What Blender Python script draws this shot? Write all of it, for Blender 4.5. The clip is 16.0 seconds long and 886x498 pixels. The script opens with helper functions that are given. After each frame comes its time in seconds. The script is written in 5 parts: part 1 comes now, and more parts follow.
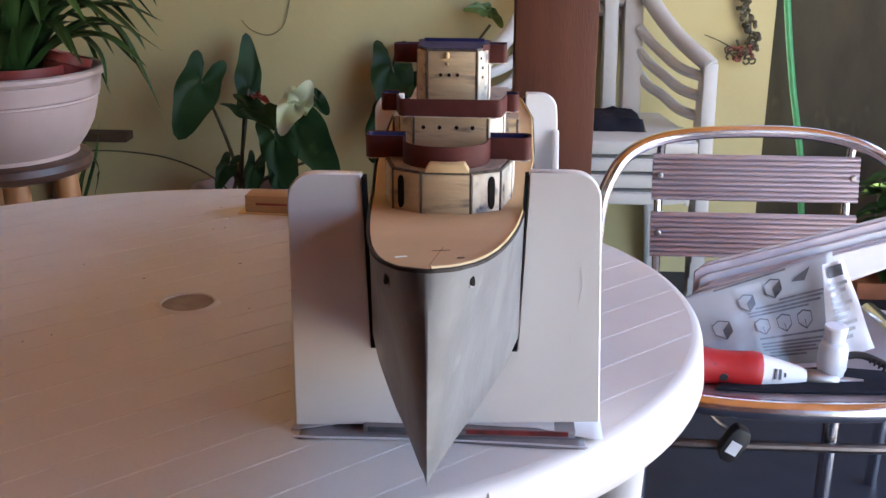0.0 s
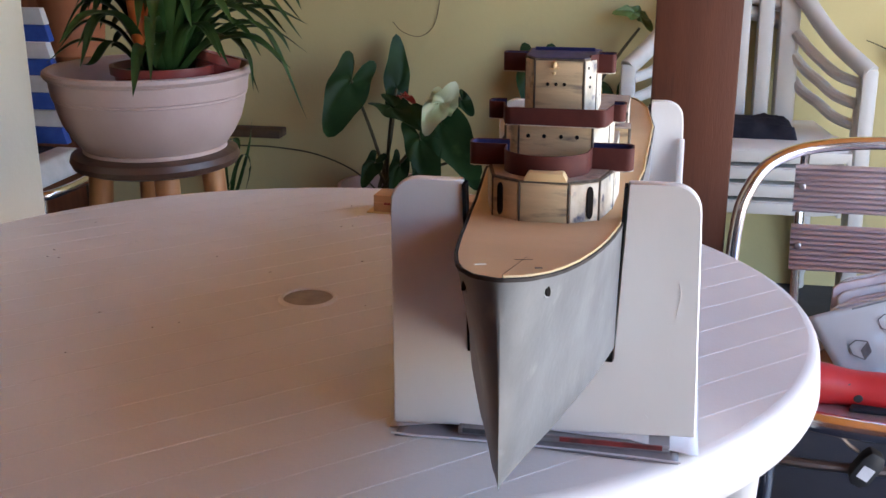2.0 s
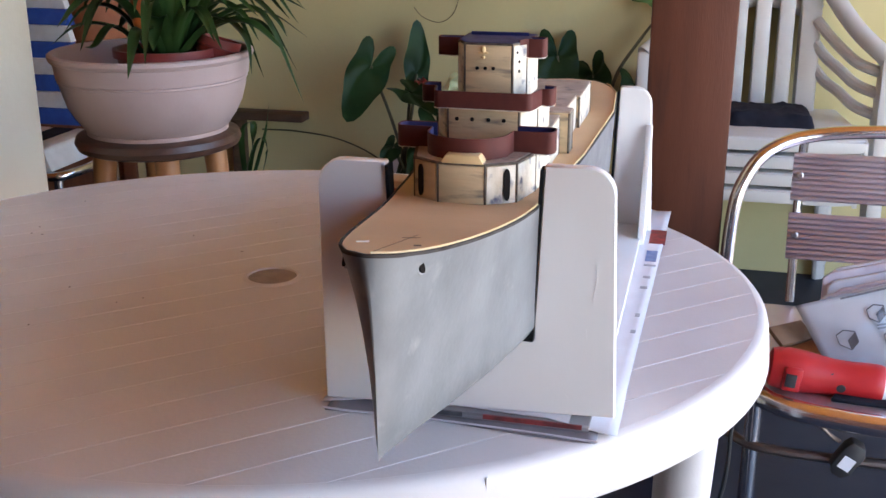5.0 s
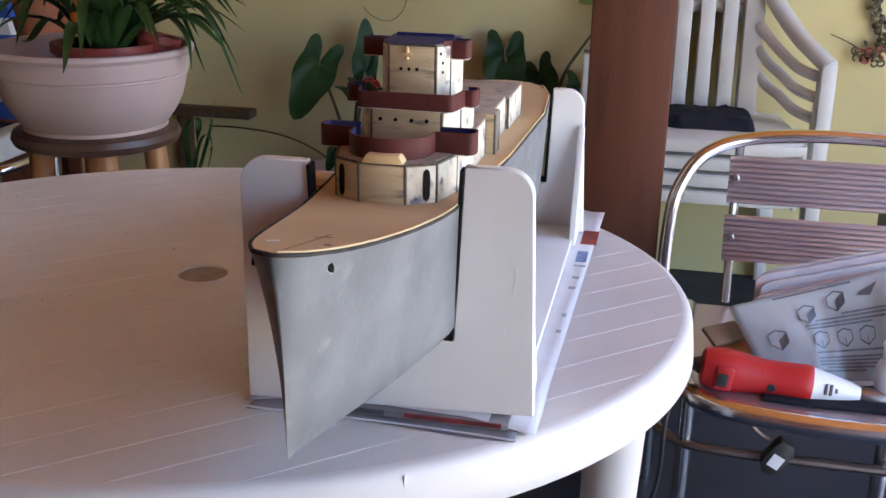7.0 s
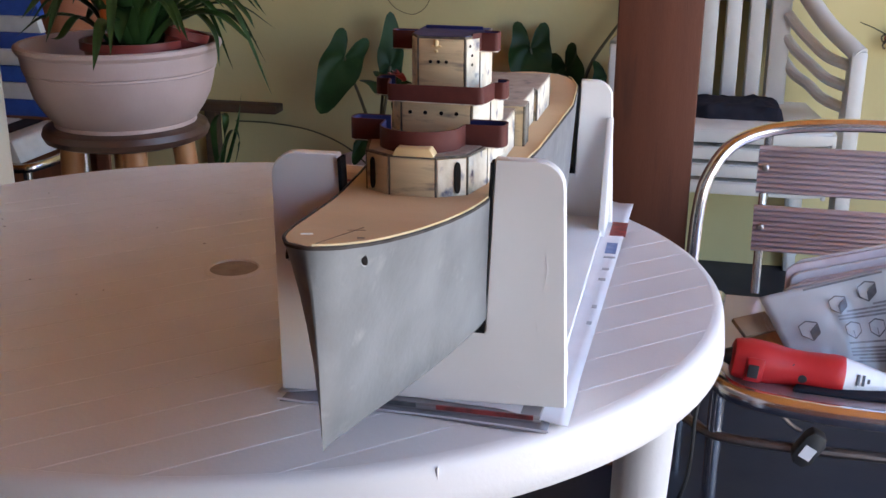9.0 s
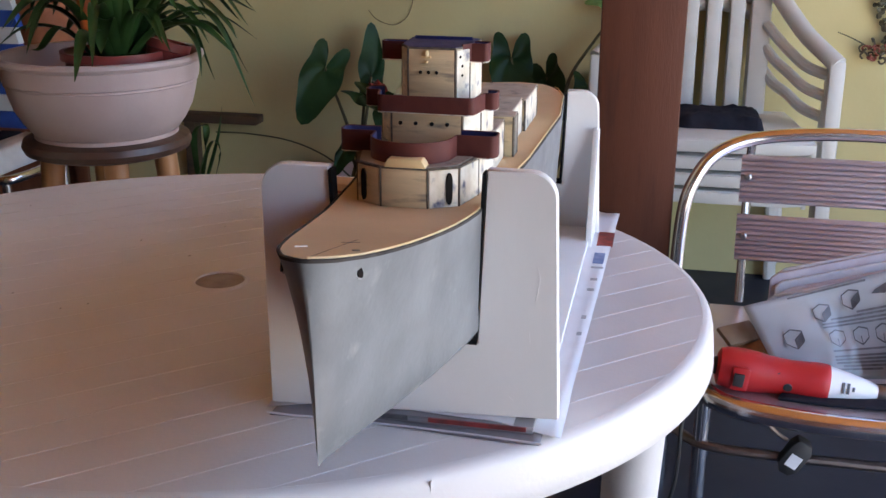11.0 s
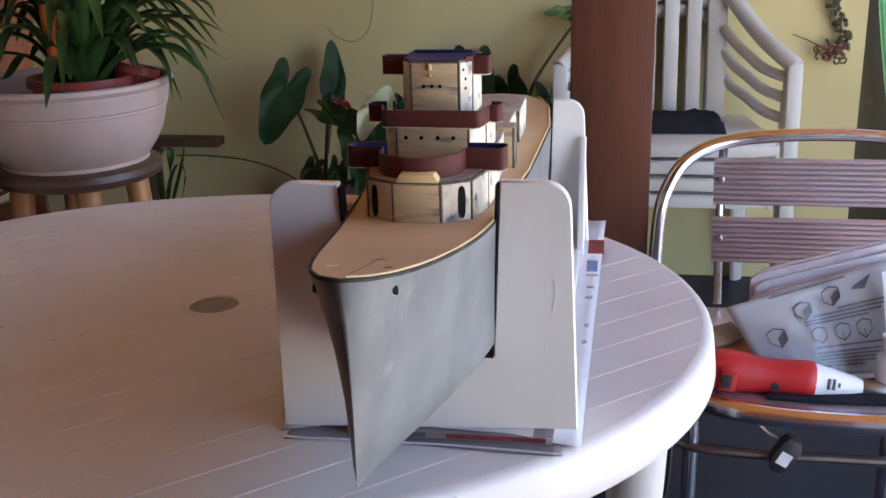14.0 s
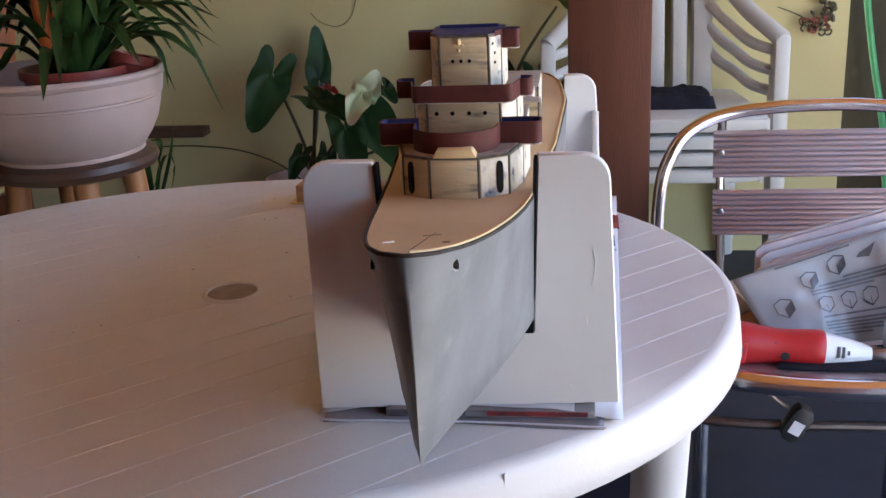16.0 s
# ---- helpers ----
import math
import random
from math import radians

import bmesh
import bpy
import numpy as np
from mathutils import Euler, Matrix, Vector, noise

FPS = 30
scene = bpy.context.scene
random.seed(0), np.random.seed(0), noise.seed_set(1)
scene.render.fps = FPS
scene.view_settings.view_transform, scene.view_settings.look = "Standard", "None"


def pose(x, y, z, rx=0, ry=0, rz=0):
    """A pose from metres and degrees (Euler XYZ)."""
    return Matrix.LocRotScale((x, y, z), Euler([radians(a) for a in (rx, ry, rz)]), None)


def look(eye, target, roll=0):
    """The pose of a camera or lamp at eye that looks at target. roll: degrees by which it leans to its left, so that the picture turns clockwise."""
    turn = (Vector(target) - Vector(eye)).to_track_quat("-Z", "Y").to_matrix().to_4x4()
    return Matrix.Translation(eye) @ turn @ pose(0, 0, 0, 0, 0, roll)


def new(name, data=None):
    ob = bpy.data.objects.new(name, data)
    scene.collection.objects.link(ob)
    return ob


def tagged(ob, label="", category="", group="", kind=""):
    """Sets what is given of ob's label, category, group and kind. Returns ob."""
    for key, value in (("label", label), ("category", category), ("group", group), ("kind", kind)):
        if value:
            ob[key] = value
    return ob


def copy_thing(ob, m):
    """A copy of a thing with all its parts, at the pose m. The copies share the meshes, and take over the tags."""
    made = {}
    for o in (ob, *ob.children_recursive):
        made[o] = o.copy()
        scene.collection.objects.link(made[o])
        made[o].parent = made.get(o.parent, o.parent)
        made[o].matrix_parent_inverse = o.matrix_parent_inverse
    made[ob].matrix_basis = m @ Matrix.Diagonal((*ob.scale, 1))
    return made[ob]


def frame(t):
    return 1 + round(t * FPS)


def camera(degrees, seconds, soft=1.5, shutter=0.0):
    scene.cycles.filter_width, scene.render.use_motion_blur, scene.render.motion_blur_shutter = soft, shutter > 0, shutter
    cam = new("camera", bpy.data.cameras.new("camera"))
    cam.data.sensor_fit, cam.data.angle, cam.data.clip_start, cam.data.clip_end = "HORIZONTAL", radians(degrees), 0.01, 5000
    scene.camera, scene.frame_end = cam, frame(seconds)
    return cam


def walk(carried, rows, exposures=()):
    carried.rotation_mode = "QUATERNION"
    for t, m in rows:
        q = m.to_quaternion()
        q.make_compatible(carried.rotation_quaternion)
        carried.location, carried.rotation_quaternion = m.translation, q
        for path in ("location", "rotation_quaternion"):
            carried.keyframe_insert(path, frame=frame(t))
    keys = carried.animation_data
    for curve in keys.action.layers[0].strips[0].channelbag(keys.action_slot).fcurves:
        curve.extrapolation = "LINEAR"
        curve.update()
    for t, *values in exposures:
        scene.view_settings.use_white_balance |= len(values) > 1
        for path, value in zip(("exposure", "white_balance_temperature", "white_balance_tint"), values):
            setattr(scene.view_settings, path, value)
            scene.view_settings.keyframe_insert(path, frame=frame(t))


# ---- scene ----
cam = camera(45.5, 16.0)
PATH = [
    (0, (0.334, -1.08, 1.139), (0.246, 0.821, 0.524), 0.4),
    (0.5, (0.338, -1.079, 1.141), (0.198, 0.819, 0.525), 0.4),
    (1, (0.349, -1.08, 1.144), (0.153, 0.815, 0.535), -0.1),
    (1.5, (0.363, -1.085, 1.147), (0.079, 0.8, 0.544), -0.2),
    (2, (0.379, -1.086, 1.148), (0.003, 0.779, 0.532), -0.1),
    (2.5, (0.396, -1.088, 1.15), (-0.055, 0.75, 0.503), -0.7),
    (3, (0.42, -1.088, 1.154), (-0.113, 0.729, 0.509), -0.7),
    (3.5, (0.439, -1.086, 1.155), (-0.178, 0.722, 0.564), -1.2),
    (4, (0.457, -1.087, 1.152), (-0.137, 0.735, 0.577), -0.9),
    (4.5, (0.471, -1.085, 1.148), (-0.053, 0.738, 0.514), -0.7),
    (7, (0.512, -1.081, 1.151), (0.128, 0.774, 0.51), 1.1),
    (7.5, (0.511, -1.081, 1.15), (0.108, 0.769, 0.504), 0.7),
    (8, (0.509, -1.082, 1.151), (0.081, 0.76, 0.5), 0.5),
    (8.5, (0.508, -1.083, 1.152), (0.07, 0.756, 0.502), 0.3),
    (9, (0.508, -1.084, 1.151), (0.078, 0.757, 0.497), 0.2),
    (11.5, (0.492, -1.081, 1.15), (0.106, 0.778, 0.52), 0.2),
    (12, (0.487, -1.082, 1.148), (0.107, 0.779, 0.522), 0.0),
    (12.5, (0.479, -1.08, 1.148), (0.108, 0.783, 0.523), -0.3),
    (13, (0.469, -1.08, 1.148), (0.109, 0.787, 0.528), -0.7),
    (13.5, (0.458, -1.082, 1.147), (0.107, 0.787, 0.527), -1.4),
    (14, (0.448, -1.085, 1.149), (0.141, 0.795, 0.538), -1.3),
    (14.5, (0.435, -1.081, 1.144), (0.176, 0.808, 0.54), -2.0),
    (15, (0.424, -1.08, 1.141), (0.182, 0.807, 0.525), -2.4),
    (15.5, (0.411, -1.082, 1.14), (0.155, 0.798, 0.506), -2.8),
    (16, (0.398, -1.086, 1.141), (0.136, 0.791, 0.503), -2.7),
]
walk(cam, [(t, look(eye, target, roll)) for t, eye, target, roll in PATH],
     exposures=[(0.0, 3.08, 6250, 12), (2.0, 3.08, 6250, 12), (3.0, 3.20, 6250, 12), (4.0, 3.28, 6250, 12), (4.7, 3.24, 6250, 12), (7.0, 2.98, 6200, 12), (12.0, 2.87, 6200, 12), (16.0, 2.87, 6250, 12)])

# ---- light ----
world = bpy.data.worlds.new("world")
scene.world = world
world.use_nodes = True
wn = world.node_tree.nodes
sky = wn.new("ShaderNodeTexSky")
sky.sky_type, sky.sun_disc = "NISHITA", False
SUN_EL, SUN_AZ = radians(68), radians(85)          # azimuth from +y towards +x
sky.sun_elevation, sky.sun_rotation = SUN_EL, SUN_AZ
wn["Background"].inputs["Strength"].default_value = 0.15
world.node_tree.links.new(sky.outputs[0], wn["Background"].inputs["Color"])
sun = new("sun", bpy.data.lights.new("sun", "SUN"))
sun.data.energy, sun.data.angle, sun.data.color = 3.8, radians(0.5), (1.0, 0.95, 0.87)
sun_way = Vector((math.sin(SUN_AZ) * math.cos(SUN_EL), math.cos(SUN_AZ) * math.cos(SUN_EL), math.sin(SUN_EL)))
sun.matrix_world = look(sun_way * 20, (0, 0, 0))


# ---- materials ----
def lin(h):
    c = [int(h[i:i + 2], 16) / 255 for i in (0, 2, 4)]
    return tuple(v / 12.92 if v < 0.04045 else ((v + 0.055) / 1.055) ** 2.4 for v in c) + (1.0,)


def material(name, a, b=None, scale=8.0, rough=0.5, metal=0.0, bump=0.0, bump_scale=120.0, stretch=(1, 1, 1), spots=None,
             spot_at=(0.6, 0.7), spot_scale=25.0, coat=0.0, clear=0.0, piece=0.0, spec=0.5):
    """Two colours mixed by noise, optional stains of a third colour, a fine relief, and a change from piece to piece."""
    m = bpy.data.materials.new(name)
    m.use_nodes = True
    nt = m.node_tree
    bsdf = nt.nodes["Principled BSDF"]
    tc = nt.nodes.new("ShaderNodeTexCoord")
    mp = nt.nodes.new("ShaderNodeMapping")
    mp.inputs["Scale"].default_value = stretch
    nt.links.new(tc.outputs["Object"], mp.inputs["Vector"])

    def noise_at(s, detail=5.0):
        n = nt.nodes.new("ShaderNodeTexNoise")
        n.inputs["Scale"].default_value, n.inputs["Detail"].default_value = s, detail
        nt.links.new(mp.outputs[0], n.inputs["Vector"])
        return n

    def ramp(source, lo, hi):
        r = nt.nodes.new("ShaderNodeMapRange")
        r.inputs["From Min"].default_value, r.inputs["From Max"].default_value = lo, hi
        nt.links.new(source, r.inputs["Value"])
        return r.outputs[0]

    def mix(f, c1, c2):
        x = nt.nodes.new("ShaderNodeMix")
        x.data_type = "RGBA"
        for sock, v in ((x.inputs[0], f), (x.inputs[6], c1), (x.inputs[7], c2)):
            if isinstance(v, (tuple, list, float)):
                sock.default_value = v
            else:
                nt.links.new(v, sock)
        return x.outputs[2]

    col = a
    big = noise_at(scale)
    if b:
        col = mix(ramp(big.outputs[0], 0.32, 0.68), a, b)
    if spots:
        s = noise_at(spot_scale, 6.0)
        col = mix(ramp(s.outputs[0], *spot_at), col, spots)
    if piece:
        oi = nt.nodes.new("ShaderNodeObjectInfo")
        hv = nt.nodes.new("ShaderNodeHueSaturation")
        nt.links.new(ramp(oi.outputs["Random"], 0.0, 1.0), hv.inputs["Value"])
        hv.inputs["Fac"].default_value = piece
        if isinstance(col, tuple):
            hv.inputs["Color"].default_value = col
        else:
            nt.links.new(col, hv.inputs["Color"])
        col = hv.outputs[0]
    if isinstance(col, tuple):
        bsdf.inputs["Base Color"].default_value = col
    else:
        nt.links.new(col, bsdf.inputs["Base Color"])
    rr = nt.nodes.new("ShaderNodeMapRange")
    rr.inputs["To Min"].default_value, rr.inputs["To Max"].default_value = max(rough - 0.1, 0.03), min(rough + 0.1, 1)
    nt.links.new(noise_at(scale * 3).outputs[0], rr.inputs["Value"])
    nt.links.new(rr.outputs[0], bsdf.inputs["Roughness"])
    bsdf.inputs["Metallic"].default_value = metal
    bsdf.inputs["Specular IOR Level"].default_value = spec
    bsdf.inputs["Coat Weight"].default_value = coat
    bsdf.inputs["Transmission Weight"].default_value = clear
    if bump:
        bn = nt.nodes.new("ShaderNodeBump")
        bn.inputs["Strength"].default_value, bn.inputs["Distance"].default_value = bump, 0.002
        nt.links.new(noise_at(bump_scale).outputs[0], bn.inputs["Height"])
        nt.links.new(bn.outputs[0], bsdf.inputs["Normal"])
    return m


M_TABLE = material("table_plastic", (0.70, 0.67, 0.65, 1), (0.62, 0.585, 0.565, 1), 5, 0.45, bump=0.12, bump_scale=260, spots=(0.5, 0.45, 0.42, 1), spot_at=(0.66, 0.9), spot_scale=11)
M_TABLE_GROOVE = material("table_plastic_lit_groove", (0.77, 0.74, 0.73, 1), (0.71, 0.68, 0.66, 1), 20, 0.5)
M_CAP = material("shade_dark_cap_plastic", (0.25, 0.21, 0.19, 1), (0.33, 0.28, 0.25, 1), 60, 0.6)
M_PLASTIC = material("chair_plastic", (0.60, 0.58, 0.54, 1), (0.50, 0.485, 0.45, 1), 6, 0.42, bump=0.1, bump_scale=200, spots=(0.42, 0.4, 0.36, 1), spot_at=(0.62, 0.85), spot_scale=14)
M_WALL = material("yellow_wall_paint", (0.62, 0.54, 0.27, 1), (0.55, 0.47, 0.23, 1), 2.2, 0.85, bump=0.35, bump_scale=60, spots=(0.42, 0.37, 0.24, 1), spot_at=(0.62, 0.86), spot_scale=3.5)
M_WALL_W = material("cream_wall_paint", (0.63, 0.55, 0.41, 1), (0.56, 0.48, 0.34, 1), 2.5, 0.85, bump=0.3, bump_scale=70)
M_OLDWALL = material("mossy_render", (0.075, 0.062, 0.038, 1), (0.022, 0.020, 0.015, 1), 4, 0.95, bump=0.9, bump_scale=35, stretch=(1, 1, 0.45), spots=(0.12, 0.10, 0.065, 1), spot_at=(0.6, 0.8), spot_scale=12)
M_FLOOR = material("slate_floor_tile", (0.021, 0.026, 0.041, 1), (0.015, 0.018, 0.030, 1), 3, 0.55, bump=0.1, bump_scale=80, piece=0.12, spec=0.3)
M_POST = material("stained_post_wood", (0.115, 0.038, 0.020, 1), (0.085, 0.028, 0.015, 1), 4, 0.62, spec=0.3, bump=0.25, bump_scale=90, stretch=(5, 5, 0.5), spots=(0.06, 0.022, 0.015, 1), spot_at=(0.6, 0.8), spot_scale=9)
M_DOOR = material("brown_door_wood", (0.23, 0.085, 0.04, 1), (0.16, 0.055, 0.028, 1), 6, 0.5, stretch=(8, 8, 0.8))
M_CEIL = material("varnished_ceiling_boards", (0.44, 0.175, 0.028, 1), (0.34, 0.125, 0.018, 1), 4, 0.6, stretch=(10, 0.7, 1))
M_HULL = material("grey_primer", (0.200, 0.206, 0.212, 1), (0.128, 0.132, 0.137, 1), 14, 0.42, bump=0.12, bump_scale=180, spots=(0.30, 0.30, 0.285, 1), spot_at=(0.60, 0.80), spot_scale=34)
M_RIM = material("dark_hull_rim", (0.075, 0.066, 0.060, 1), (0.035, 0.030, 0.028, 1), 60, 0.7, spec=0.12)
M_DECK = material("deck_fibreboard", (0.62, 0.44, 0.25, 1), (0.54, 0.37, 0.2, 1), 9, 0.62, bump=0.15, bump_scale=300)
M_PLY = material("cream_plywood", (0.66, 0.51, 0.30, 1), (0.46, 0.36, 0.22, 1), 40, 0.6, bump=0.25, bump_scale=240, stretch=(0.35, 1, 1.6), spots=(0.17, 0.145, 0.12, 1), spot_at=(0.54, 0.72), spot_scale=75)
M_PLYW = material("pale_plywood_blue_smears", (0.76, 0.71, 0.60, 1), (0.56, 0.49, 0.37, 1), 60, 0.6, bump=0.25, bump_scale=240, spots=(0.09, 0.10, 0.16, 1), spot_at=(0.56, 0.70), spot_scale=70)
M_ROOF = material("dusty_grey_plywood", (0.44, 0.36, 0.29, 1), (0.30, 0.245, 0.20, 1), 45, 0.65, bump=0.2, bump_scale=240, spots=(0.13, 0.12, 0.11, 1), spot_at=(0.58, 0.74), spot_scale=70)
M_STAIN = material("grey_stained_plywood", (0.20, 0.175, 0.14, 1), (0.10, 0.09, 0.075, 1), 60, 0.7, bump=0.2, spots=(0.4, 0.35, 0.26, 1), spot_at=(0.6, 0.75), spot_scale=90)
M_SEAM = material("dark_glue_seam", (0.07, 0.06, 0.05, 1), (0.17, 0.14, 0.11, 1), 160, 0.7, spec=0.12)
M_BAND = material("brown_card_band", (0.115, 0.034, 0.027, 1), (0.08, 0.023, 0.020, 1), 40, 0.62, bump=0.1, spec=0.2)
M_BLUE = material("blue_card", (0.022, 0.027, 0.13, 1), (0.012, 0.015, 0.07, 1), 50, 0.6)
M_HATCH = material("raw_pine_block", (0.74, 0.56, 0.30, 1), (0.64, 0.46, 0.22, 1), 30, 0.6, stretch=(0.3, 1, 2))
M_STRIP = material("pinkish_raw_wood", (0.50, 0.30, 0.16, 1), (0.42, 0.24, 0.12, 1), 14, 0.6, stretch=(0.3, 2, 2))
M_DARK = material("dark_opening", (0.012, 0.010, 0.009, 1), None, 10, 0.9, spec=0.12)
M_CRADLE = material("cradle_white_paint", (0.84, 0.83, 0.81, 1), (0.79, 0.78, 0.755, 1), 12, 0.38, bump=0.1, bump_scale=110, stretch=(1, 1, 0.6))
M_FELT = material("black_felt", (0.012, 0.012, 0.013, 1), None, 40, 0.95, bump=0.3, spec=0.12)
M_PAPER = material("magazine_paper", (0.74, 0.74, 0.77, 1), (0.66, 0.65, 0.68, 1), 20, 0.35)
M_PAPER_L = material("lavender_tinted_paper", (0.55, 0.47, 0.52, 1), (0.66, 0.60, 0.64, 1), 30, 0.45)
M_PAGE = material("grey_page_paper", (0.17, 0.165, 0.18, 1), (0.27, 0.25, 0.27, 1), 25, 0.4)
M_PRINT_RED = material("print_red", (0.36, 0.05, 0.05, 1), (0.12, 0.03, 0.03, 1), 70, 0.4)
M_PRINT_BLUE = material("print_blue", (0.09, 0.16, 0.40, 1), (0.2, 0.28, 0.5, 1), 90, 0.4)
M_INK = material("print_ink", (0.05, 0.05, 0.06, 1), (0.11, 0.11, 0.12, 1), 80, 0.5)
M_INK_T = material("print_ink_grey", (0.10, 0.10, 0.11, 1), (0.20, 0.20, 0.22, 1), 120, 0.5)
M_INK_L = material("print_ink_pale", (0.32, 0.33, 0.35, 1), (0.42, 0.42, 0.44, 1), 80, 0.5)
M_ALU = material("polished_aluminium", (0.80, 0.80, 0.81, 1), (0.70, 0.69, 0.69, 1), 12, 0.2, metal=1.0)
M_SLAT = material("brushed_aluminium_slat", (0.58, 0.52, 0.55, 1), (0.48, 0.41, 0.445, 1), 5, 0.34, metal=0.8)
M_DULL = material("browned_aluminium", (0.26, 0.225, 0.21, 1), (0.18, 0.15, 0.14, 1), 30, 0.42, metal=1.0)
M_SCREW = material("steel_screw", (0.42, 0.40, 0.40, 1), (0.3, 0.29, 0.29, 1), 40, 0.35, metal=1.0)
M_RED = material("red_tool_plastic", (0.46, 0.016, 0.018, 1), (0.38, 0.012, 0.014, 1), 20, 0.4, bump=0.08, bump_scale=300)
M_TOOLW = material("white_tool_plastic", (0.76, 0.77, 0.80, 1), (0.68, 0.69, 0.73, 1), 20, 0.35)
M_BLACK = material("black_rubber", (0.018, 0.018, 0.02, 1), (0.03, 0.03, 0.032, 1), 30, 0.5)
M_BOTTLE = material("milky_bottle", (0.78, 0.80, 0.86, 1), (0.7, 0.73, 0.82, 1), 25, 0.3)
M_CARD = material("instruction_card", (0.44, 0.46, 0.48, 1), (0.36, 0.38, 0.41, 1), 9, 0.4, bump=0.25, bump_scale=25)
M_KRAFT = material("kraft_card", (0.22, 0.13, 0.065, 1), (0.14, 0.08, 0.04, 1), 20, 0.7)
M_POT = material("pink_beige_pot", (0.52, 0.39, 0.345, 1), (0.47, 0.34, 0.30, 1), 10, 0.5, bump=0.1, bump_scale=180)
M_REDPOT = material("red_nursery_pot", (0.30, 0.05, 0.04, 1), (0.22, 0.035, 0.03, 1), 14, 0.4)
M_TERRA = material("terracotta", (0.34, 0.12, 0.05, 1), (0.27, 0.09, 0.04, 1), 14, 0.75, bump=0.2)
M_SOIL = material("potting_soil", (0.05, 0.033, 0.022, 1), (0.02, 0.014, 0.01, 1), 90, 0.95, bump=0.9, bump_scale=120, spec=0.12)
M_STOOL = material("dark_stool_seat", (0.10, 0.05, 0.032, 1), (0.06, 0.03, 0.02, 1), 6, 0.4, stretch=(0.5, 6, 6))
M_STOOLLEG = material("turned_pine_leg", (0.42, 0.20, 0.08, 1), (0.32, 0.14, 0.055, 1), 8, 0.45, stretch=(6, 6, 0.6))
M_LEAF = material("glossy_green_leaf", (0.040, 0.080, 0.020, 1), (0.018, 0.042, 0.011, 1), 14, 0.42, bump=0.15, bump_scale=90, piece=0.25, spec=0.18)
M_LEAFB = material("dark_anthurium_leaf", (0.022, 0.056, 0.018, 1), (0.011, 0.030, 0.010, 1), 9, 0.45, bump=0.2, bump_scale=70, spots=(0.045, 0.09, 0.03, 1), spot_at=(0.62, 0.8), spot_scale=16, piece=0.25, spec=0.14)
M_LEAFL = material("light_green_leaf", (0.09, 0.16, 0.03, 1), (0.06, 0.11, 0.02, 1), 14, 0.4, piece=0.2)
M_STEM = material("green_brown_stem", (0.10, 0.095, 0.04, 1), (0.06, 0.05, 0.025, 1), 30, 0.6)
M_BLOOM = material("orange_bloom", (0.55, 0.13, 0.02, 1), (0.4, 0.07, 0.015, 1), 30, 0.5)
M_SPATHE = material("pale_green_spathe", (0.66, 0.68, 0.48, 1), (0.46, 0.56, 0.24, 1), 12, 0.35)
M_SPADIX = material("red_flower", (0.40, 0.05, 0.04, 1), (0.28, 0.03, 0.03, 1), 40, 0.4)
M_STRIPE_B = material("blue_stripe_cloth", (0.03, 0.085, 0.36, 1), (0.022, 0.06, 0.28, 1), 30, 0.85, bump=0.3, bump_scale=300)
M_STRIPE_W = material("white_stripe_cloth", (0.60, 0.60, 0.58, 1), (0.52, 0.52, 0.5, 1), 30, 0.85, bump=0.3, bump_scale=300)
M_CLOTH = material("black_cloth", (0.014, 0.014, 0.02, 1), (0.022, 0.022, 0.03, 1), 30, 0.9, bump=0.6, bump_scale=90, spec=0.12)
M_HOSE = material("green_hose", (0.10, 0.42, 0.17, 1), (0.08, 0.34, 0.13, 1), 30, 0.4)
M_DRY = material("dried_seed_pods", (0.16, 0.14, 0.08, 1), (0.07, 0.055, 0.035, 1), 60, 0.8, piece=0.3)
M_DRYRED = material("dried_red_pods", (0.32, 0.09, 0.06, 1), (0.2, 0.06, 0.04, 1), 60, 0.7)
M_BARWOOD = material("weathered_bar_wood", (0.10, 0.06, 0.035, 1), (0.06, 0.035, 0.02, 1), 12, 0.7, stretch=(0.4, 4, 4))
M_GROUND = material("outside_paving", (0.52, 0.46, 0.38, 1), (0.44, 0.38, 0.31, 1), 2, 0.9, bump=0.3, bump_scale=40)


# ---- mesh tools ----
def link(name, bm, mat, parent=None, label="", smooth=None):
    me = bpy.data.meshes.new(name)
    bmesh.ops.recalc_face_normals(bm, faces=bm.faces)
    bm.to_mesh(me)
    bm.free()
    for m in (mat if isinstance(mat, (list, tuple)) else [mat]):
        me.materials.append(m)
    if smooth is not None:
        me.shade_smooth()
        me.set_sharp_from_angle(angle=radians(smooth))
    ob = new(name, me)
    if parent:
        ob.parent = parent
    if label:
        ob["label"] = label
    return ob


def part(name, bm, mat, parent, label="", smooth=35):
    return link(name, bm, mat, parent, label, smooth)


def thing(name, label, category, group="", kind=""):
    return tagged(new(name), label, category, group, kind)


def bevel(bm, w, seg=2):
    if w > 0:
        bmesh.ops.bevel(bm, geom=[e for e in bm.edges if len(e.link_faces) == 2 and e.calc_face_angle(0) > 0.5],
                        offset=w, segments=seg, affect="EDGES", profile=0.5)
    return bm


def box(x0, x1, y0, y1, z0, z1, bev=0.0, m=None):
    bm = bmesh.new()
    bmesh.ops.create_cube(bm, size=1.0)
    for v in bm.verts:
        v.co = ((v.co.x + 0.5) * (x1 - x0) + x0, (v.co.y + 0.5) * (y1 - y0) + y0, (v.co.z + 0.5) * (z1 - z0) + z0)
    bevel(bm, bev)
    if m is not None:
        bm.transform(m)
    return bm


